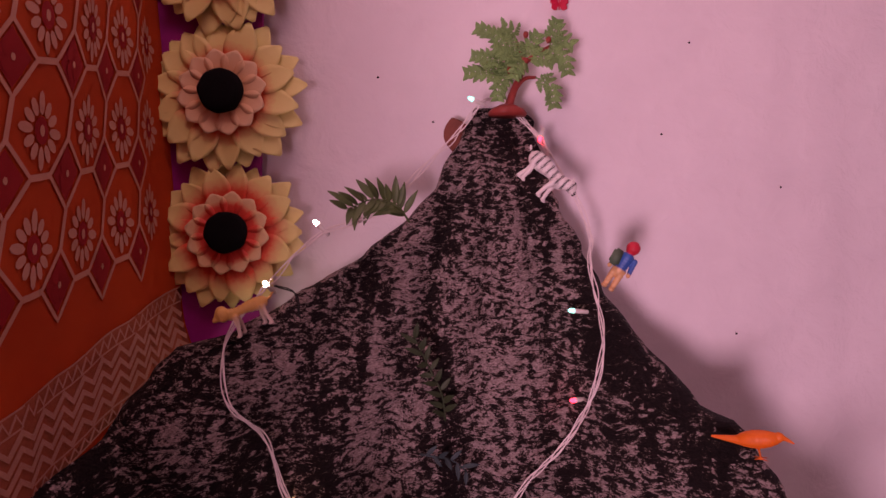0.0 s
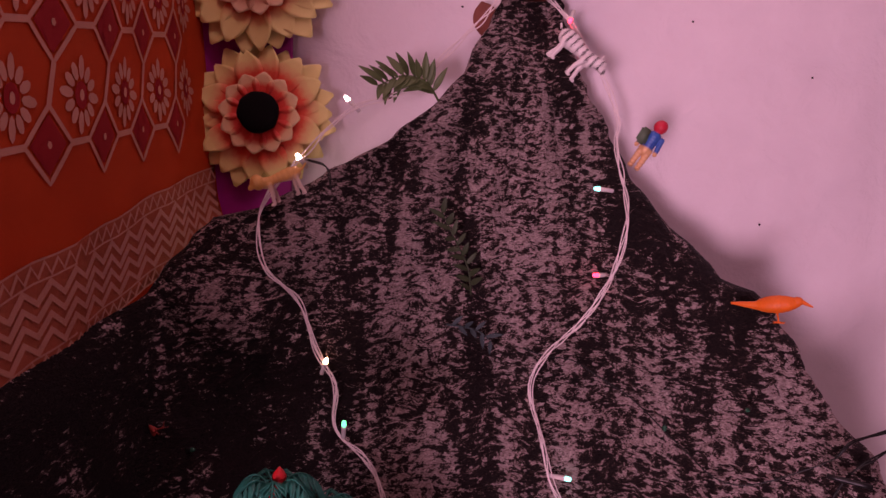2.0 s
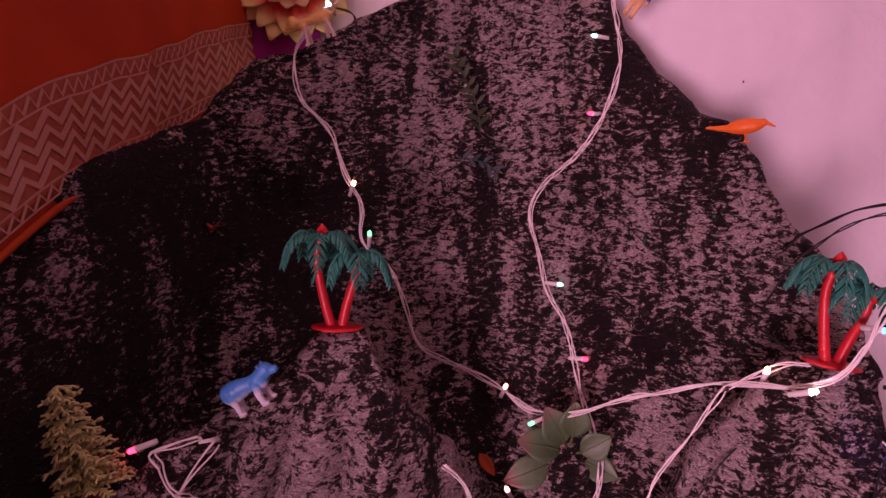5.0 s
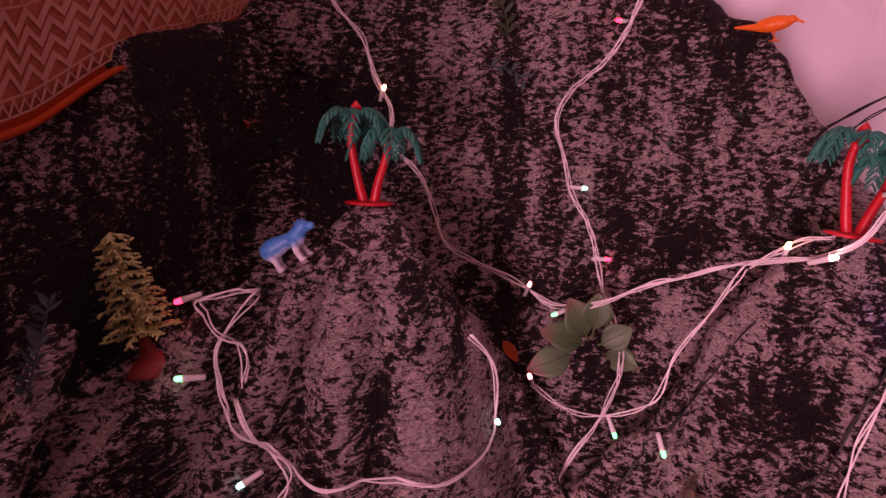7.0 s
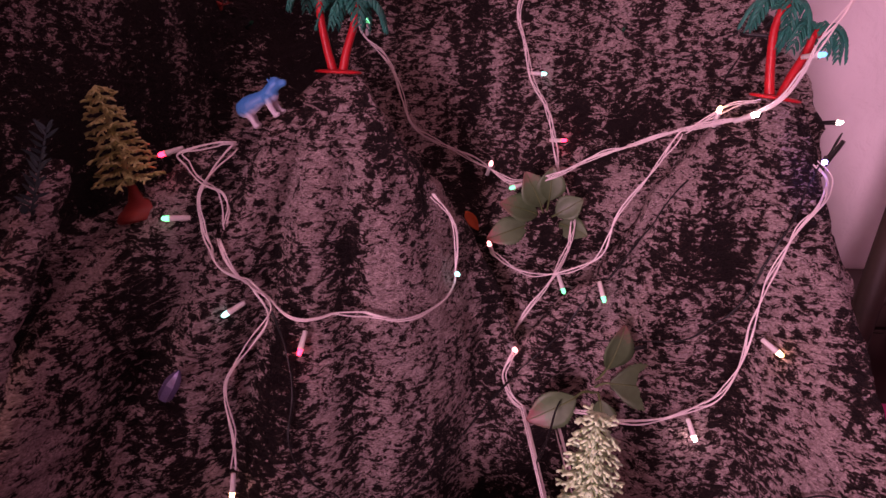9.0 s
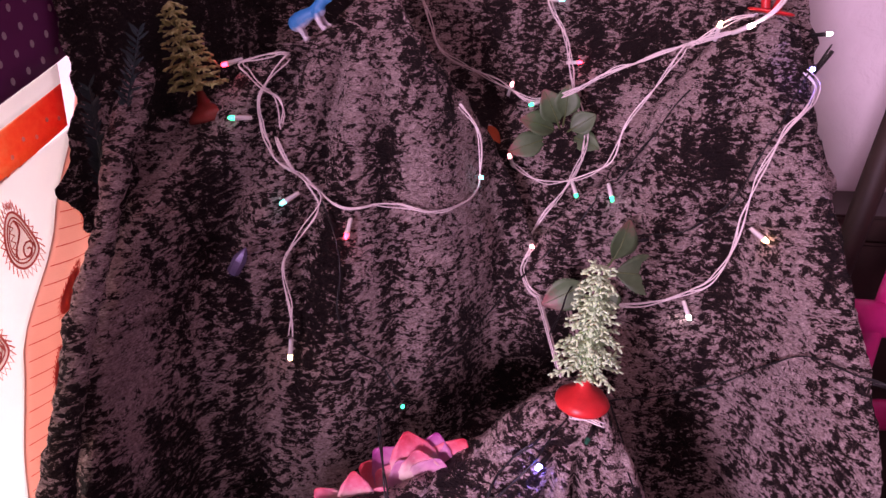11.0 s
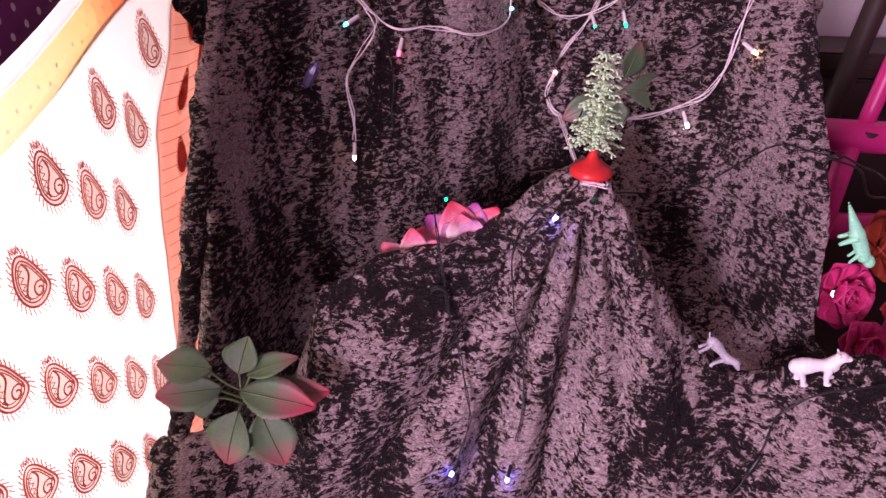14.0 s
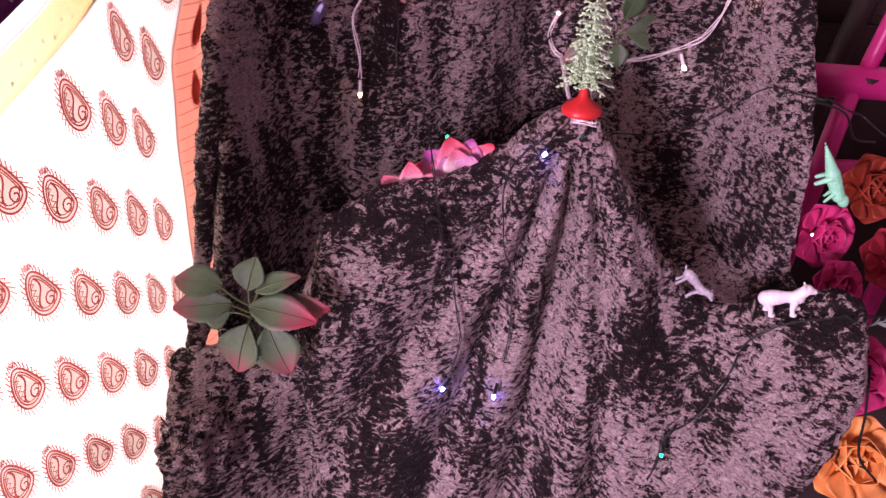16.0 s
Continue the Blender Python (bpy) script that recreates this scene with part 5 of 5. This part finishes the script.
tagged(part("orange_petal", bm, stuff_mat("orange_petal", (0.50, 0.09, 0.02), 0.6)), "loose orange fabric petal in the valley", "petal")

def fan_flower(name, at, petals, lo, hi, ln, w, mats, label, seed, back=0.5):
    """A fabric flower whose petals spread over a range of angles and face outward."""
    f = thing(name, Matrix.Translation(at), label, "artificial flower", "flowers behind the crest")
    rng = random.Random(seed)
    for ring in range(2):
        for k in range(petals):
            a = math.radians(lo + (hi - lo) * (k + 0.5 * ring) / max(1, petals - 1) + rng.uniform(-5, 5))
            d = Vector((math.cos(a), 0.10 - 0.16 * ring + rng.uniform(-0.06, 0.06), math.sin(a)))
            bm = bmesh.new()
            q = 1 - 0.28 * ring
            blade(bm, Matrix(), ln * q * rng.uniform(0.9, 1.1), w * rng.uniform(0.9, 1.1), -0.04, 0.16, 14, 6, 1.15, 0.025, 0.0008)
            part("petal", bm, mats[(k + ring) % len(mats)], f, m=frame_from(d, (0, -1, back), d * 0.005 + Vector((0, -0.004 * ring, 0))))
    return f


pink = fan_flower("pink_flower", (0.000, -0.632, 0.303), 5, 30, 170, 0.046, 0.029, (PINK_EDGE_PETAL,), "pink and white pointed fabric flower behind the crest", 3)
ruffled = fan_flower("pink_flower", (0.050, -0.604, 0.318), 7, 5, 165, 0.058, 0.036, (PINK_EDGE_PETAL, PURPLE_EDGE_PETAL), "ruffled pink and purple fabric flower behind the crest", 8)
bm = bmesh.new()
tube(bm, curve_pts([(-0.045, -0.036, -0.010), (-0.01, -0.036, -0.004), (0.020, -0.028, 0.014), (0.036, -0.022, 0.026)], 0.003), lambda u: 0.0016 + 0.0008 * math.sin(u * 20), 7)
part("stem", bm, OLIVE_LEAF, ruffled)
bm = bmesh.new()
for k in range(9):
    blade(bm, frame_from((0.6, -0.4 + 0.1 * k, 0.6 - 0.15 * k), (0, -1, 0.3), (0.006 + 0.003 * k, -0.026, 0.006 + 0.002 * k)), 0.020, 0.005, 0.1, 0.3)
part("sepals", bm, stuff_mat("pale_green_leaf", (0.34, 0.40, 0.16), 0.5), ruffled)

bm = bmesh.new()
lathe(bm, [(0.001, -0.018), (0.006, -0.012), (0.0066, 0.006), (0.004, 0.014), (0.0006, 0.020)], 7, 0.15)
ob = part("foil_scrap", bm, CRYSTAL, m=frame_from((0.8, -0.2, -0.5), (0.55, -0.2, 0.8), (-0.138, -0.492, 0.478)), flat=True)
tagged(ob, "crumpled violet grey foil scrap stuck on the cloth", "foil")

# ---------------------------------------------------------------- string lights


def strands(parent, ctrl, count, spread, rad, material, twist=55.0, seed=0, name="strand"):
    pts = curve_pts(ctrl, 0.004)
    pts = [Vector((p.x, min(p.y, skin(p.x, p.z) - 0.0065), p.z)) for p in pts]
    rng = random.Random(seed)
    run = [0.0]
    for a, b in zip(pts, pts[1:]):
        run.append(run[-1] + (b - a).length)
    for k in range(count):
        ph, wob = rng.uniform(0, 6.28), rng.uniform(0, 50)
        line = []
        for p, s in zip(pts, run):
            a = ph + s * twist + 2.2 * noise.noise(Vector((s * 9 + wob, k, 0)))
            r = spread * (0.75 + 0.9 * abs(noise.noise(Vector((s * 14 + wob, 2.0 * k, 5)))))
            line.append(p + Vector((math.cos(a) * r, -abs(math.sin(a)) * r * 0.7, math.sin(a) * r)))
        bm = bmesh.new()
        tube(bm, line, rad, 5)
        part(name, bm, material, parent)


GLOWS = {"white": glow_mat("white_led", (1.0, 0.90, 0.85), 22), "cyan": glow_mat("cyan_led", (0.10, 0.80, 0.72), 5), "red": glow_mat("red_led", (1.0, 0.03, 0.06), 12),
         "green": glow_mat("green_led", (0.01, 0.55, 0.24), 5), "blue": glow_mat("blue_led", (0.10, 0.12, 1.0), 100), "warm": glow_mat("warm_led", (1.0, 0.62, 0.30), 14),
         "off": glow_mat("unlit_green_led", (0.02, 0.10, 0.06), 0.0), "teal": glow_mat("teal_led", (0.04, 0.35, 0.65), 4), "rose": glow_mat("rose_led", (1.0, 0.40, 0.42), 6)}


def bulb(parent, at, way, colour, sleeve=SLEEVE, size=1.0):
    m = frame_from(way, (0, -1, 0.2), at)
    bm = bmesh.new()
    prof = [(0.0001, 0.0052), (0.0012, 0.0049), (0.0019, 0.0040), (0.0022, 0.0028), (0.0022, 0.0), (0.0025, -0.0001), (0.0025, -0.0010), (0.0004, -0.0011)]
    lathe(bm, [(r * size, z * size) for r, z in prof], 12)
    for v in bm.verts:
        v.co = Vector((v.co.z, v.co.x, v.co.y))
    led = part("bulb", bm, GLOWS[colour], parent, m=m)
    bm = bmesh.new()
    lathe(bm, [(0.0012 * size, -0.0165 * size), (0.0021 * size, -0.016 * size), (0.0024 * size, -0.004 * size), (0.0026 * size, -0.0008 * size), (0.001 * size, -0.0004 * size)], 10)
    for v in bm.verts:
        v.co = Vector((v.co.z, v.co.x, v.co.y))
    part("sleeve", bm, sleeve, led)


lights = thing("white_string_lights", None, "string of small coloured bulbs on bundled clear white wires", "string lights")
R = 0.0007
strands(lights, [(0.150, -0.020, 1.236), (0.134, -0.040, 1.226), (0.103, -0.050, 1.184), (0.069, -0.062, 1.148), (0.038, -0.078, 1.113), (0.009, -0.084, 1.095), (-0.024, -0.088, 1.084), (-0.051, -0.090, 1.064),
                 (-0.073, -0.092, 1.038), (-0.084, -0.100, 1.027)], 3, 0.0027, R, WIRE_WHITE, seed=1)
strands(lights, [(-0.084, -0.100, 1.027), (-0.110, -0.105, 0.991), (-0.113, -0.118, 0.959), (-0.103, -0.128, 0.921), (-0.071, -0.126, 0.886), (-0.056, -0.124, 0.844), (-0.038, -0.122, 0.807),
                 (-0.034, -0.137, 0.771), (-0.005, -0.145, 0.740), (0.017, -0.154, 0.700), (0.035, -0.166, 0.663), (0.073, -0.175, 0.640), (0.121, -0.188, 0.622), (0.150, -0.215, 0.608), (0.172, -0.243, 0.613)], 4, 0.0027, R, WIRE_WHITE, seed=2)
strands(lights, [(0.160, -0.024, 1.232), (0.194, -0.040, 1.193), (0.214, -0.050, 1.155), (0.238, -0.054, 1.117), (0.249, -0.060, 1.081), (0.246, -0.066, 1.051), (0.251, -0.086, 1.003), (0.242, -0.105, 0.950), (0.226, -0.109, 0.902),
                 (0.204, -0.106, 0.868), (0.171, -0.101, 0.838), (0.156, -0.104, 0.802), (0.167, -0.130, 0.750), (0.175, -0.142, 0.720), (0.195, -0.165, 0.682), (0.209, -0.205, 0.615)], 4, 0.0027, R, WIRE_WHITE, seed=3)
strands(lights, [(0.209, -0.205, 0.615), (0.214, -0.235, 0.595), (0.218, -0.262, 0.566), (0.199, -0.285, 0.518), (0.169, -0.300, 0.482), (0.146, -0.325, 0.447), (0.143, -0.352, 0.430), (0.160, -0.372, 0.412), (0.203, -0.390, 0.413),
                 (0.252, -0.411, 0.425), (0.297, -0.428, 0.442), (0.324, -0.435, 0.456), (0.340, -0.432, 0.486), (0.351, -0.425, 0.527), (0.360, -0.420, 0.569), (0.375, -0.405, 0.611), (0.405, -0.393, 0.641), (0.410, -0.385, 0.654), (0.398, -0.38, 0.665)], 4, 0.0027, R, WIRE_WHITE, seed=4)
strands(lights, [(0.172, -0.243, 0.613), (0.203, -0.262, 0.628), (0.234, -0.282, 0.651), (0.267, -0.304, 0.669), (0.303, -0.328, 0.684), (0.335, -0.378, 0.705), (0.352, -0.392, 0.718), (0.365, -0.398, 0.740), (0.378, -0.396, 0.768), (0.400, -0.392, 0.805), (0.44, -0.36, 0.86)], 5, 0.0027, R, WIRE_WHITE, seed=5)
strands(lights, [(0.300, -0.332, 0.683), (0.318, -0.340, 0.697), (0.335, -0.350, 0.711), (0.350, -0.362, 0.716)], 3, 0.0027, R, WIRE_WHITE, seed=6)
strands(lights, [(0.299, -0.334, 0.684), (0.270, -0.335, 0.641), (0.249, -0.335, 0.603), (0.236, -0.334, 0.564), (0.220, -0.330, 0.546), (0.190, -0.310, 0.525), (0.162, -0.282, 0.520), (0.127, -0.262, 0.536)], 3, 0.0027, R, WIRE_WHITE, seed=7)
strands(lights, [(-0.103, -0.406, 0.662), (-0.115, -0.421, 0.642), (-0.124, -0.433, 0.620), (-0.119, -0.445, 0.584), (-0.087, -0.447, 0.555), (-0.043, -0.444, 0.527), (0.006, -0.436, 0.525), (0.054, -0.402, 0.518), (0.086, -0.364, 0.522), (0.090, -0.350, 0.544), (0.083, -0.345, 0.584), (0.063, -0.345, 0.614)], 4, 0.0027, R, WIRE_WHITE, seed=8)
strands(lights, [(-0.103, -0.406, 0.662), (-0.130, -0.416, 0.660), (-0.148, -0.420, 0.654), (-0.128, -0.426, 0.640), (-0.110, -0.430, 0.622), (-0.104, -0.436, 0.600)], 3, 0.0027, R, WIRE_WHITE, seed=9)
strands(lights, [(-0.108, -0.440, 0.592), (-0.100, -0.446, 0.575), (-0.088, -0.449, 0.552), (-0.077, -0.449, 0.543)], 3, 0.0027, R, WIRE_WHITE, seed=10)
strands(lights, [(-0.080, -0.449, 0.548), (-0.068, -0.450, 0.528), (-0.085, -0.460, 0.501), (-0.100, -0.472, 0.470), (-0.095, -0.479, 0.431), (-0.094, -0.488, 0.400)], 3, 0.0027, R, WIRE_WHITE, seed=11)
for at, way, col in (((0.124, -0.046, 1.228), (-0.9, -0.3, 0.3), "cyan"), ((0.197, -0.050, 1.186), (-0.3, -0.5, -0.7), "red"), ((-0.034, -0.086, 1.091), (-0.7, -0.2, 0.7), "white"),
                     ((0.222, -0.096, 1.006), (-1, -0.2, 0.1), "cyan"), ((0.221, -0.106, 0.919), (-0.9, -0.4, 0), "red"), ((-0.047, -0.126, 0.832), (0.3, -0.4, 0.8), "warm"),
                     ((-0.025, -0.158, 0.779), (0.1, -0.4, 0.9), "green"), ((0.186, -0.146, 0.729), (0.9, -0.4, 0), "cyan"), ((0.212, -0.173, 0.654), (0.9, -0.4, 0.1), "red"),
                     ((0.1275, -0.196, 0.623), (0.2, -0.4, 0.8), "rose"), ((0.151, -0.246, 0.606), (-0.9, -0.3, -0.3), "green"), ((0.322, -0.350, 0.704), (0.0, -0.4, 0.9), "warm"), ((0.334, -0.392, 0.704), (0.7, -0.6, 0.4), "white"),
                     ((-0.164, -0.412, 0.652), (-0.9, -0.3, -0.3), "red"), ((-0.144, -0.444, 0.608), (-0.9, -0.3, 0), "green"), ((-0.099, -0.460, 0.532), (-0.8, -0.3, -0.5), "cyan"), ((-0.040, -0.450, 0.502), (-0.2, -0.4, -0.9), "red"),
                     ((0.090, -0.357, 0.538), (0.2, -0.9, 0.1), "cyan"), ((0.127, -0.264, 0.543), (-0.3, -0.3, 0.7), "rose"), ((0.203, -0.318, 0.513), (0.3, -0.4, -0.8), "green"), ((0.231, -0.336, 0.526), (0.2, -0.5, -0.8), "green"),
                     ((0.152, -0.345, 0.461), (0.2, -0.9, 0.1), "rose"), ((0.363, -0.442, 0.512), (0.7, -0.4, -0.5), "warm"), ((0.308, -0.438, 0.423), (0.3, -0.4, -0.8), "white"), ((-0.092, -0.497, 0.384), (0.0, -0.3, -0.9), "warm"),
                     ((0.376, -0.400, 0.755), (0.4, -0.8, 0.1), "teal"), ((-0.081, -0.098, 1.031), (-0.3, -0.7, 0.5), "white")):
    x, y, z = at
    bulb(lights, (x, min(y, skin(x, z) - 0.008), z), way, col, size=1.0)

dark_lights = thing("black_string_lights", None, "string of small blue and green bulbs on thin black wires", "string lights")
RB = 0.0007
for k, (n, ctrl) in enumerate((
        (1, [(0.149, -0.099, 0.843), (0.207, -0.112, 0.828), (0.262, -0.143, 0.793), (0.305, -0.191, 0.754), (0.347, -0.220, 0.760), (0.386, -0.241, 0.789)]),
        (3, [(0.386, -0.241, 0.789), (0.400, -0.249, 0.809), (0.435, -0.282, 0.837), (0.50, -0.30, 0.86), (0.60, -0.30, 0.88)]),
        (2, [(0.350, -0.262, 0.700), (0.374, -0.252, 0.754), (0.402, -0.256, 0.793), (0.435, -0.284, 0.828), (0.50, -0.30, 0.855)]),
        (2, [(0.200, -0.560, 0.395), (0.224, -0.497, 0.352), (0.304, -0.467, 0.347), (0.349, -0.483, 0.377), (0.375, -0.520, 0.423), (0.396, -0.556, 0.437), (0.43, -0.58, 0.435), (0.50, -0.55, 0.40)]),
        (2, [(0.012, -0.62, 0.40), (0.020, -0.645, 0.37), (0.029, -0.668, 0.331), (0.037, -0.684, 0.303), (0.052, -0.704, 0.247), (0.063, -0.717, 0.196), (0.050, -0.739, 0.148), (0.038, -0.745, 0.137)]),
        (2, [(0.150, -0.60, 0.405), (0.105, -0.634, 0.365), (0.099, -0.664, 0.317), (0.111, -0.685, 0.267), (0.117, -0.701, 0.218), (0.112, -0.73, 0.17)]),
        (2, [(0.47, -0.74, 0.286), (0.418, -0.748, 0.285), (0.375, -0.742, 0.263), (0.349, -0.743, 0.233), (0.333, -0.761, 0.196), (0.315, -0.770, 0.155), (0.287, -0.768, 0.137), (0.281, -0.781, 0.094), (0.27, -0.79, 0.05)]),
        (2, [(0.430, -0.365, 0.69), (0.405, -0.386, 0.668), (0.381, -0.395, 0.635), (0.366, -0.408, 0.601), (0.343, -0.415, 0.544), (0.314, -0.411, 0.514), (0.260, -0.392, 0.493), (0.225, -0.385, 0.485)]),
        (2, [(-0.070, -0.451, 0.535), (-0.063, -0.451, 0.524), (-0.046, -0.458, 0.480), (-0.047, -0.471, 0.427), (-0.027, -0.476, 0.387), (-0.002, -0.478, 0.365), (0.012, -0.485, 0.345)]),
        (2, [(0.300, -0.357, 0.640), (0.292, -0.357, 0.629), (0.259, -0.359, 0.577), (0.216, -0.359, 0.521), (0.175, -0.36, 0.465), (0.10, -0.42, 0.40), (0.04, -0.48, 0.36)]),
        (2, [(-0.244, -0.802, 0.138), (-0.205, -0.820, 0.110), (-0.166, -0.815, 0.060), (-0.136, -0.811, 0.030), (-0.102, -0.817, 0.044)]),
        (2, [(0.030, -0.60, 0.345), (0.060, -0.57, 0.335), (0.095, -0.56, 0.345), (0.15, -0.50, 0.40), (0.19, -0.42, 0.44)]),
        (2, [(-0.075, -0.072, 1.030), (-0.055, -0.082, 1.022), (-0.048, -0.090, 1.000)]))):
    strands(dark_lights, ctrl, n, 0.0011, RB, WIRE_BLACK, 90.0, 40 + k, "wire")
bm = bmesh.new()
tube(bm, [Vector((0.026 + 0.008 * math.cos(t * 0.5), -0.682 + 0.001 * t * 0.2, 0.312 + 0.008 * math.sin(t * 0.5))) for t in range(34)], 0.0008, 5)
part("wire_coil", bm, WIRE_BLACK, dark_lights)
for at, way, col in (((0.020, -0.500, 0.334), (0.2, -0.6, 0.7), "green"), ((0.138, -0.640, 0.384), (-0.6, -0.6, -0.4), "blue"), ((0.048, -0.742, 0.143), (-0.5, -0.6, -0.6), "blue"), ((0.105, -0.748, 0.135), (-0.2, -0.6, -0.7), "blue"),
                     ((0.285, -0.782, 0.118), (0.1, -0.5, -0.9), "green"), ((0.398, -0.400, 0.668), (-0.5, -0.8, -0.2), "blue"), ((0.419, -0.372, 0.700), (0.7, -0.6, 0.1), "white"), ((0.275, -0.150, 0.783), (-0.3, -0.7, -0.4), "off"),
                     ((0.330, -0.205, 0.815), (-0.5, -0.7, 0.1), "off"), ((-0.150, -0.200, 0.770), (0.6, -0.7, 0.3), "off"), ((0.175, -0.43, 0.40), (-0.4, -0.7, -0.3), "off")):
    x, y, z = at
    bulb(dark_lights, (x, min(y, skin(x, z) - 0.008), z), way, col, WIRE_BLACK, 0.85)
for a, b in (((0.372, -0.252, 0.778), (0.398, -0.268, 0.776)), ((0.405, -0.386, 0.660), (0.425, -0.376, 0.684)), ((0.327, -0.768, 0.186), (0.337, -0.762, 0.206)), ((0.288, -0.784, 0.120), (0.288, -0.780, 0.138)), ((0.245, -0.404, 0.486), (0.268, -0.404, 0.491))):
    bm = bmesh.new()
    p, q = Vector(a), Vector(b)
    for v in (p, q):
        v.y = min(v.y, skin(v.x, v.z) - 0.003)
    tube(bm, [p.lerp(q, i / 4) for i in range(5)], 0.0022, 8)
    part("bulb_holder", bm, WIRE_BLACK, dark_lights)

# ---------------------------------------------------------------- beside the mountain: stand, flowers, leg

stand = thing("plastic_stand", None, "magenta plastic stand with round bars behind the flowers", "stand")
for a, b, r in (((0.50, -0.34, 0.385), (0.80, -0.36, 0.385), 0.022), ((0.575, -0.34, 0.39), (0.60, -0.33, 0.60), 0.011), ((0.545, -0.40, 0.535), (0.80, -0.40, 0.54), 0.016), ((0.53, -0.33, 0.24), (0.80, -0.33, 0.25), 0.020), ((0.72, -0.35, -0.15), (0.72, -0.35, 0.54), 0.014), ((0.56, -0.35, -0.15), (0.56, -0.35, 0.39), 0.014)):
    bm = bmesh.new()
    tube(bm, [Vector(a).lerp(Vector(b), i / 6) for i in range(7)], r, 14)
    part("bar", bm, PINK_PLASTIC, stand)
bm = bmesh.new()
tube(bm, [Vector((0.576, -0.355, 0.398)).lerp(Vector((0.574, -0.350, 0.375)), i / 4) for i in range(5)], 0.013, 14)
part("joint", bm, DARK_WOOD, stand, "dark joint sleeve")
bm = bmesh.new()
tube(bm, [Vector((0.635, -0.20, 0.72)).lerp(Vector((0.55, -0.20, -0.15)), i / 8) for i in range(9)], 0.016, 10)
tagged(part("wooden_pole", bm, DARK_WOOD), "dark slanting wooden pole beside the wall", "pole")


def rose(name, at, size, mat, label, face=(0.0, -0.75, 0.65), n=(5, 6, 7), category="artificial flower"):
    f = thing(name, frame_from(Vector(face).orthogonal(), face, at), label, category, "flowers beside the mountain")
    rng = random.Random(int(at[0] * 999 + at[2] * 777))
    for ring, cnt in enumerate(n):
        for k in range(cnt):
            a = 2 * math.pi * (k + 0.37 * ring) / cnt + rng.uniform(-0.1, 0.1)
            tilt = (-1.30, -0.95, -0.45, -0.15)[ring]
            m = Matrix.Rotation(a, 4, "Z") @ Matrix.Translation((size * 0.08 * (ring + 0.6), 0, 0)) @ Matrix.Rotation(tilt + rng.uniform(-0.08, 0.08), 4, "Y")
            bm = bmesh.new()
            blade(bm, Matrix(), size * (0.58 + 0.12 * ring), size * (0.74 + 0.20 * ring), 0.22 if ring < 2 else -0.16, 0.34, 10, 8, 1.35, 0, 0.001)
            part("petal", bm, mat, f, m=m)
    return f


rose("fabric_rose", (0.500, -0.745, 0.090), 0.052, ROSE_PETAL, "orange and cream fabric rose beside the mountain")
rose("fabric_rose", (0.498, -0.690, 0.165), 0.046, MAGENTA_PETAL, "deep magenta fabric rose beside the mountain")
rose("fabric_rose", (0.470, -0.640, 0.245), 0.034, MAGENTA_PETAL, "deep magenta fabric rose beside the mountain", (0.3, -0.8, 0.5))
rose("fabric_rose", (0.455, -0.600, 0.290), 0.038, MAGENTA_PETAL, "deep magenta fabric rose beside the mountain", (0.2, -0.9, 0.3))
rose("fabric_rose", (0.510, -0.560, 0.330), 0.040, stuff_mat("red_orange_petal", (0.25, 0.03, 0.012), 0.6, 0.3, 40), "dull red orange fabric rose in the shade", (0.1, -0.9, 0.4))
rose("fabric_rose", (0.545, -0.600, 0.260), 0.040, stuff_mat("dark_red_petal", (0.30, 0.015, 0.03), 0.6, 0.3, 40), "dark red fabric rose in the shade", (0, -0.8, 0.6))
rose("fabric_rose", (0.580, -0.680, 0.150), 0.046, MAGENTA_PETAL, "deep magenta fabric rose beside the mountain")
rose("fabric_flower", (0.425, -0.905, 0.050), 0.046, WHITE_PETAL, "white fabric flower at the foot of the mountain", (-0.2, -0.5, 0.85), (5, 6))
rose("fabric_flower", (0.470, -0.860, 0.065), 0.030, VIOLET_PETAL, "violet blue fabric flower at the foot", (0.0, -0.6, 0.8), (6, 7))
sprig("leafy_sprig", [(0.452, -0.735, 0.262), (0.470, -0.745, 0.286), (0.500, -0.75, 0.300), (0.53, -0.75, 0.296)], 18, 0.022, 0.004, stuff_mat("grey_green_leaf", (0.16, 0.20, 0.17), 0.6, 0.3, 80), "grey green plastic sprig at the end of the crest", 77)
wire_thing = thing("loose_wire", None, "loose black wire looping over the fabric flowers", "wire")
for k, c in enumerate(([(0.462, -0.76, 0.24), (0.470, -0.775, 0.19), (0.478, -0.785, 0.14), (0.50, -0.795, 0.115)], [(0.42, -0.83, 0.0), (0.46, -0.82, 0.06), (0.50, -0.81, 0.09), (0.54, -0.80, 0.13), (0.60, -0.78, 0.17)], [(0.41, -0.58, 0.435), (0.45, -0.57, 0.42), (0.48, -0.55, 0.385), (0.52, -0.52, 0.37)])):
    bm = bmesh.new()
    tube(bm, curve_pts(c, 0.006), 0.0013, 6)
    part("strand", bm, WIRE_BLACK, wire_thing)
spot = thing("small_lamp", pose(0.478, -0.56, 0.262), "tiny bright white lamp glowing among dark flowers", "lamp")
bm = bmesh.new()
ball(bm, (0, 0, 0), 0.0062, (1.25, 0.8, 0.8))
part("bulb", bm, GLOWS["white"], spot)
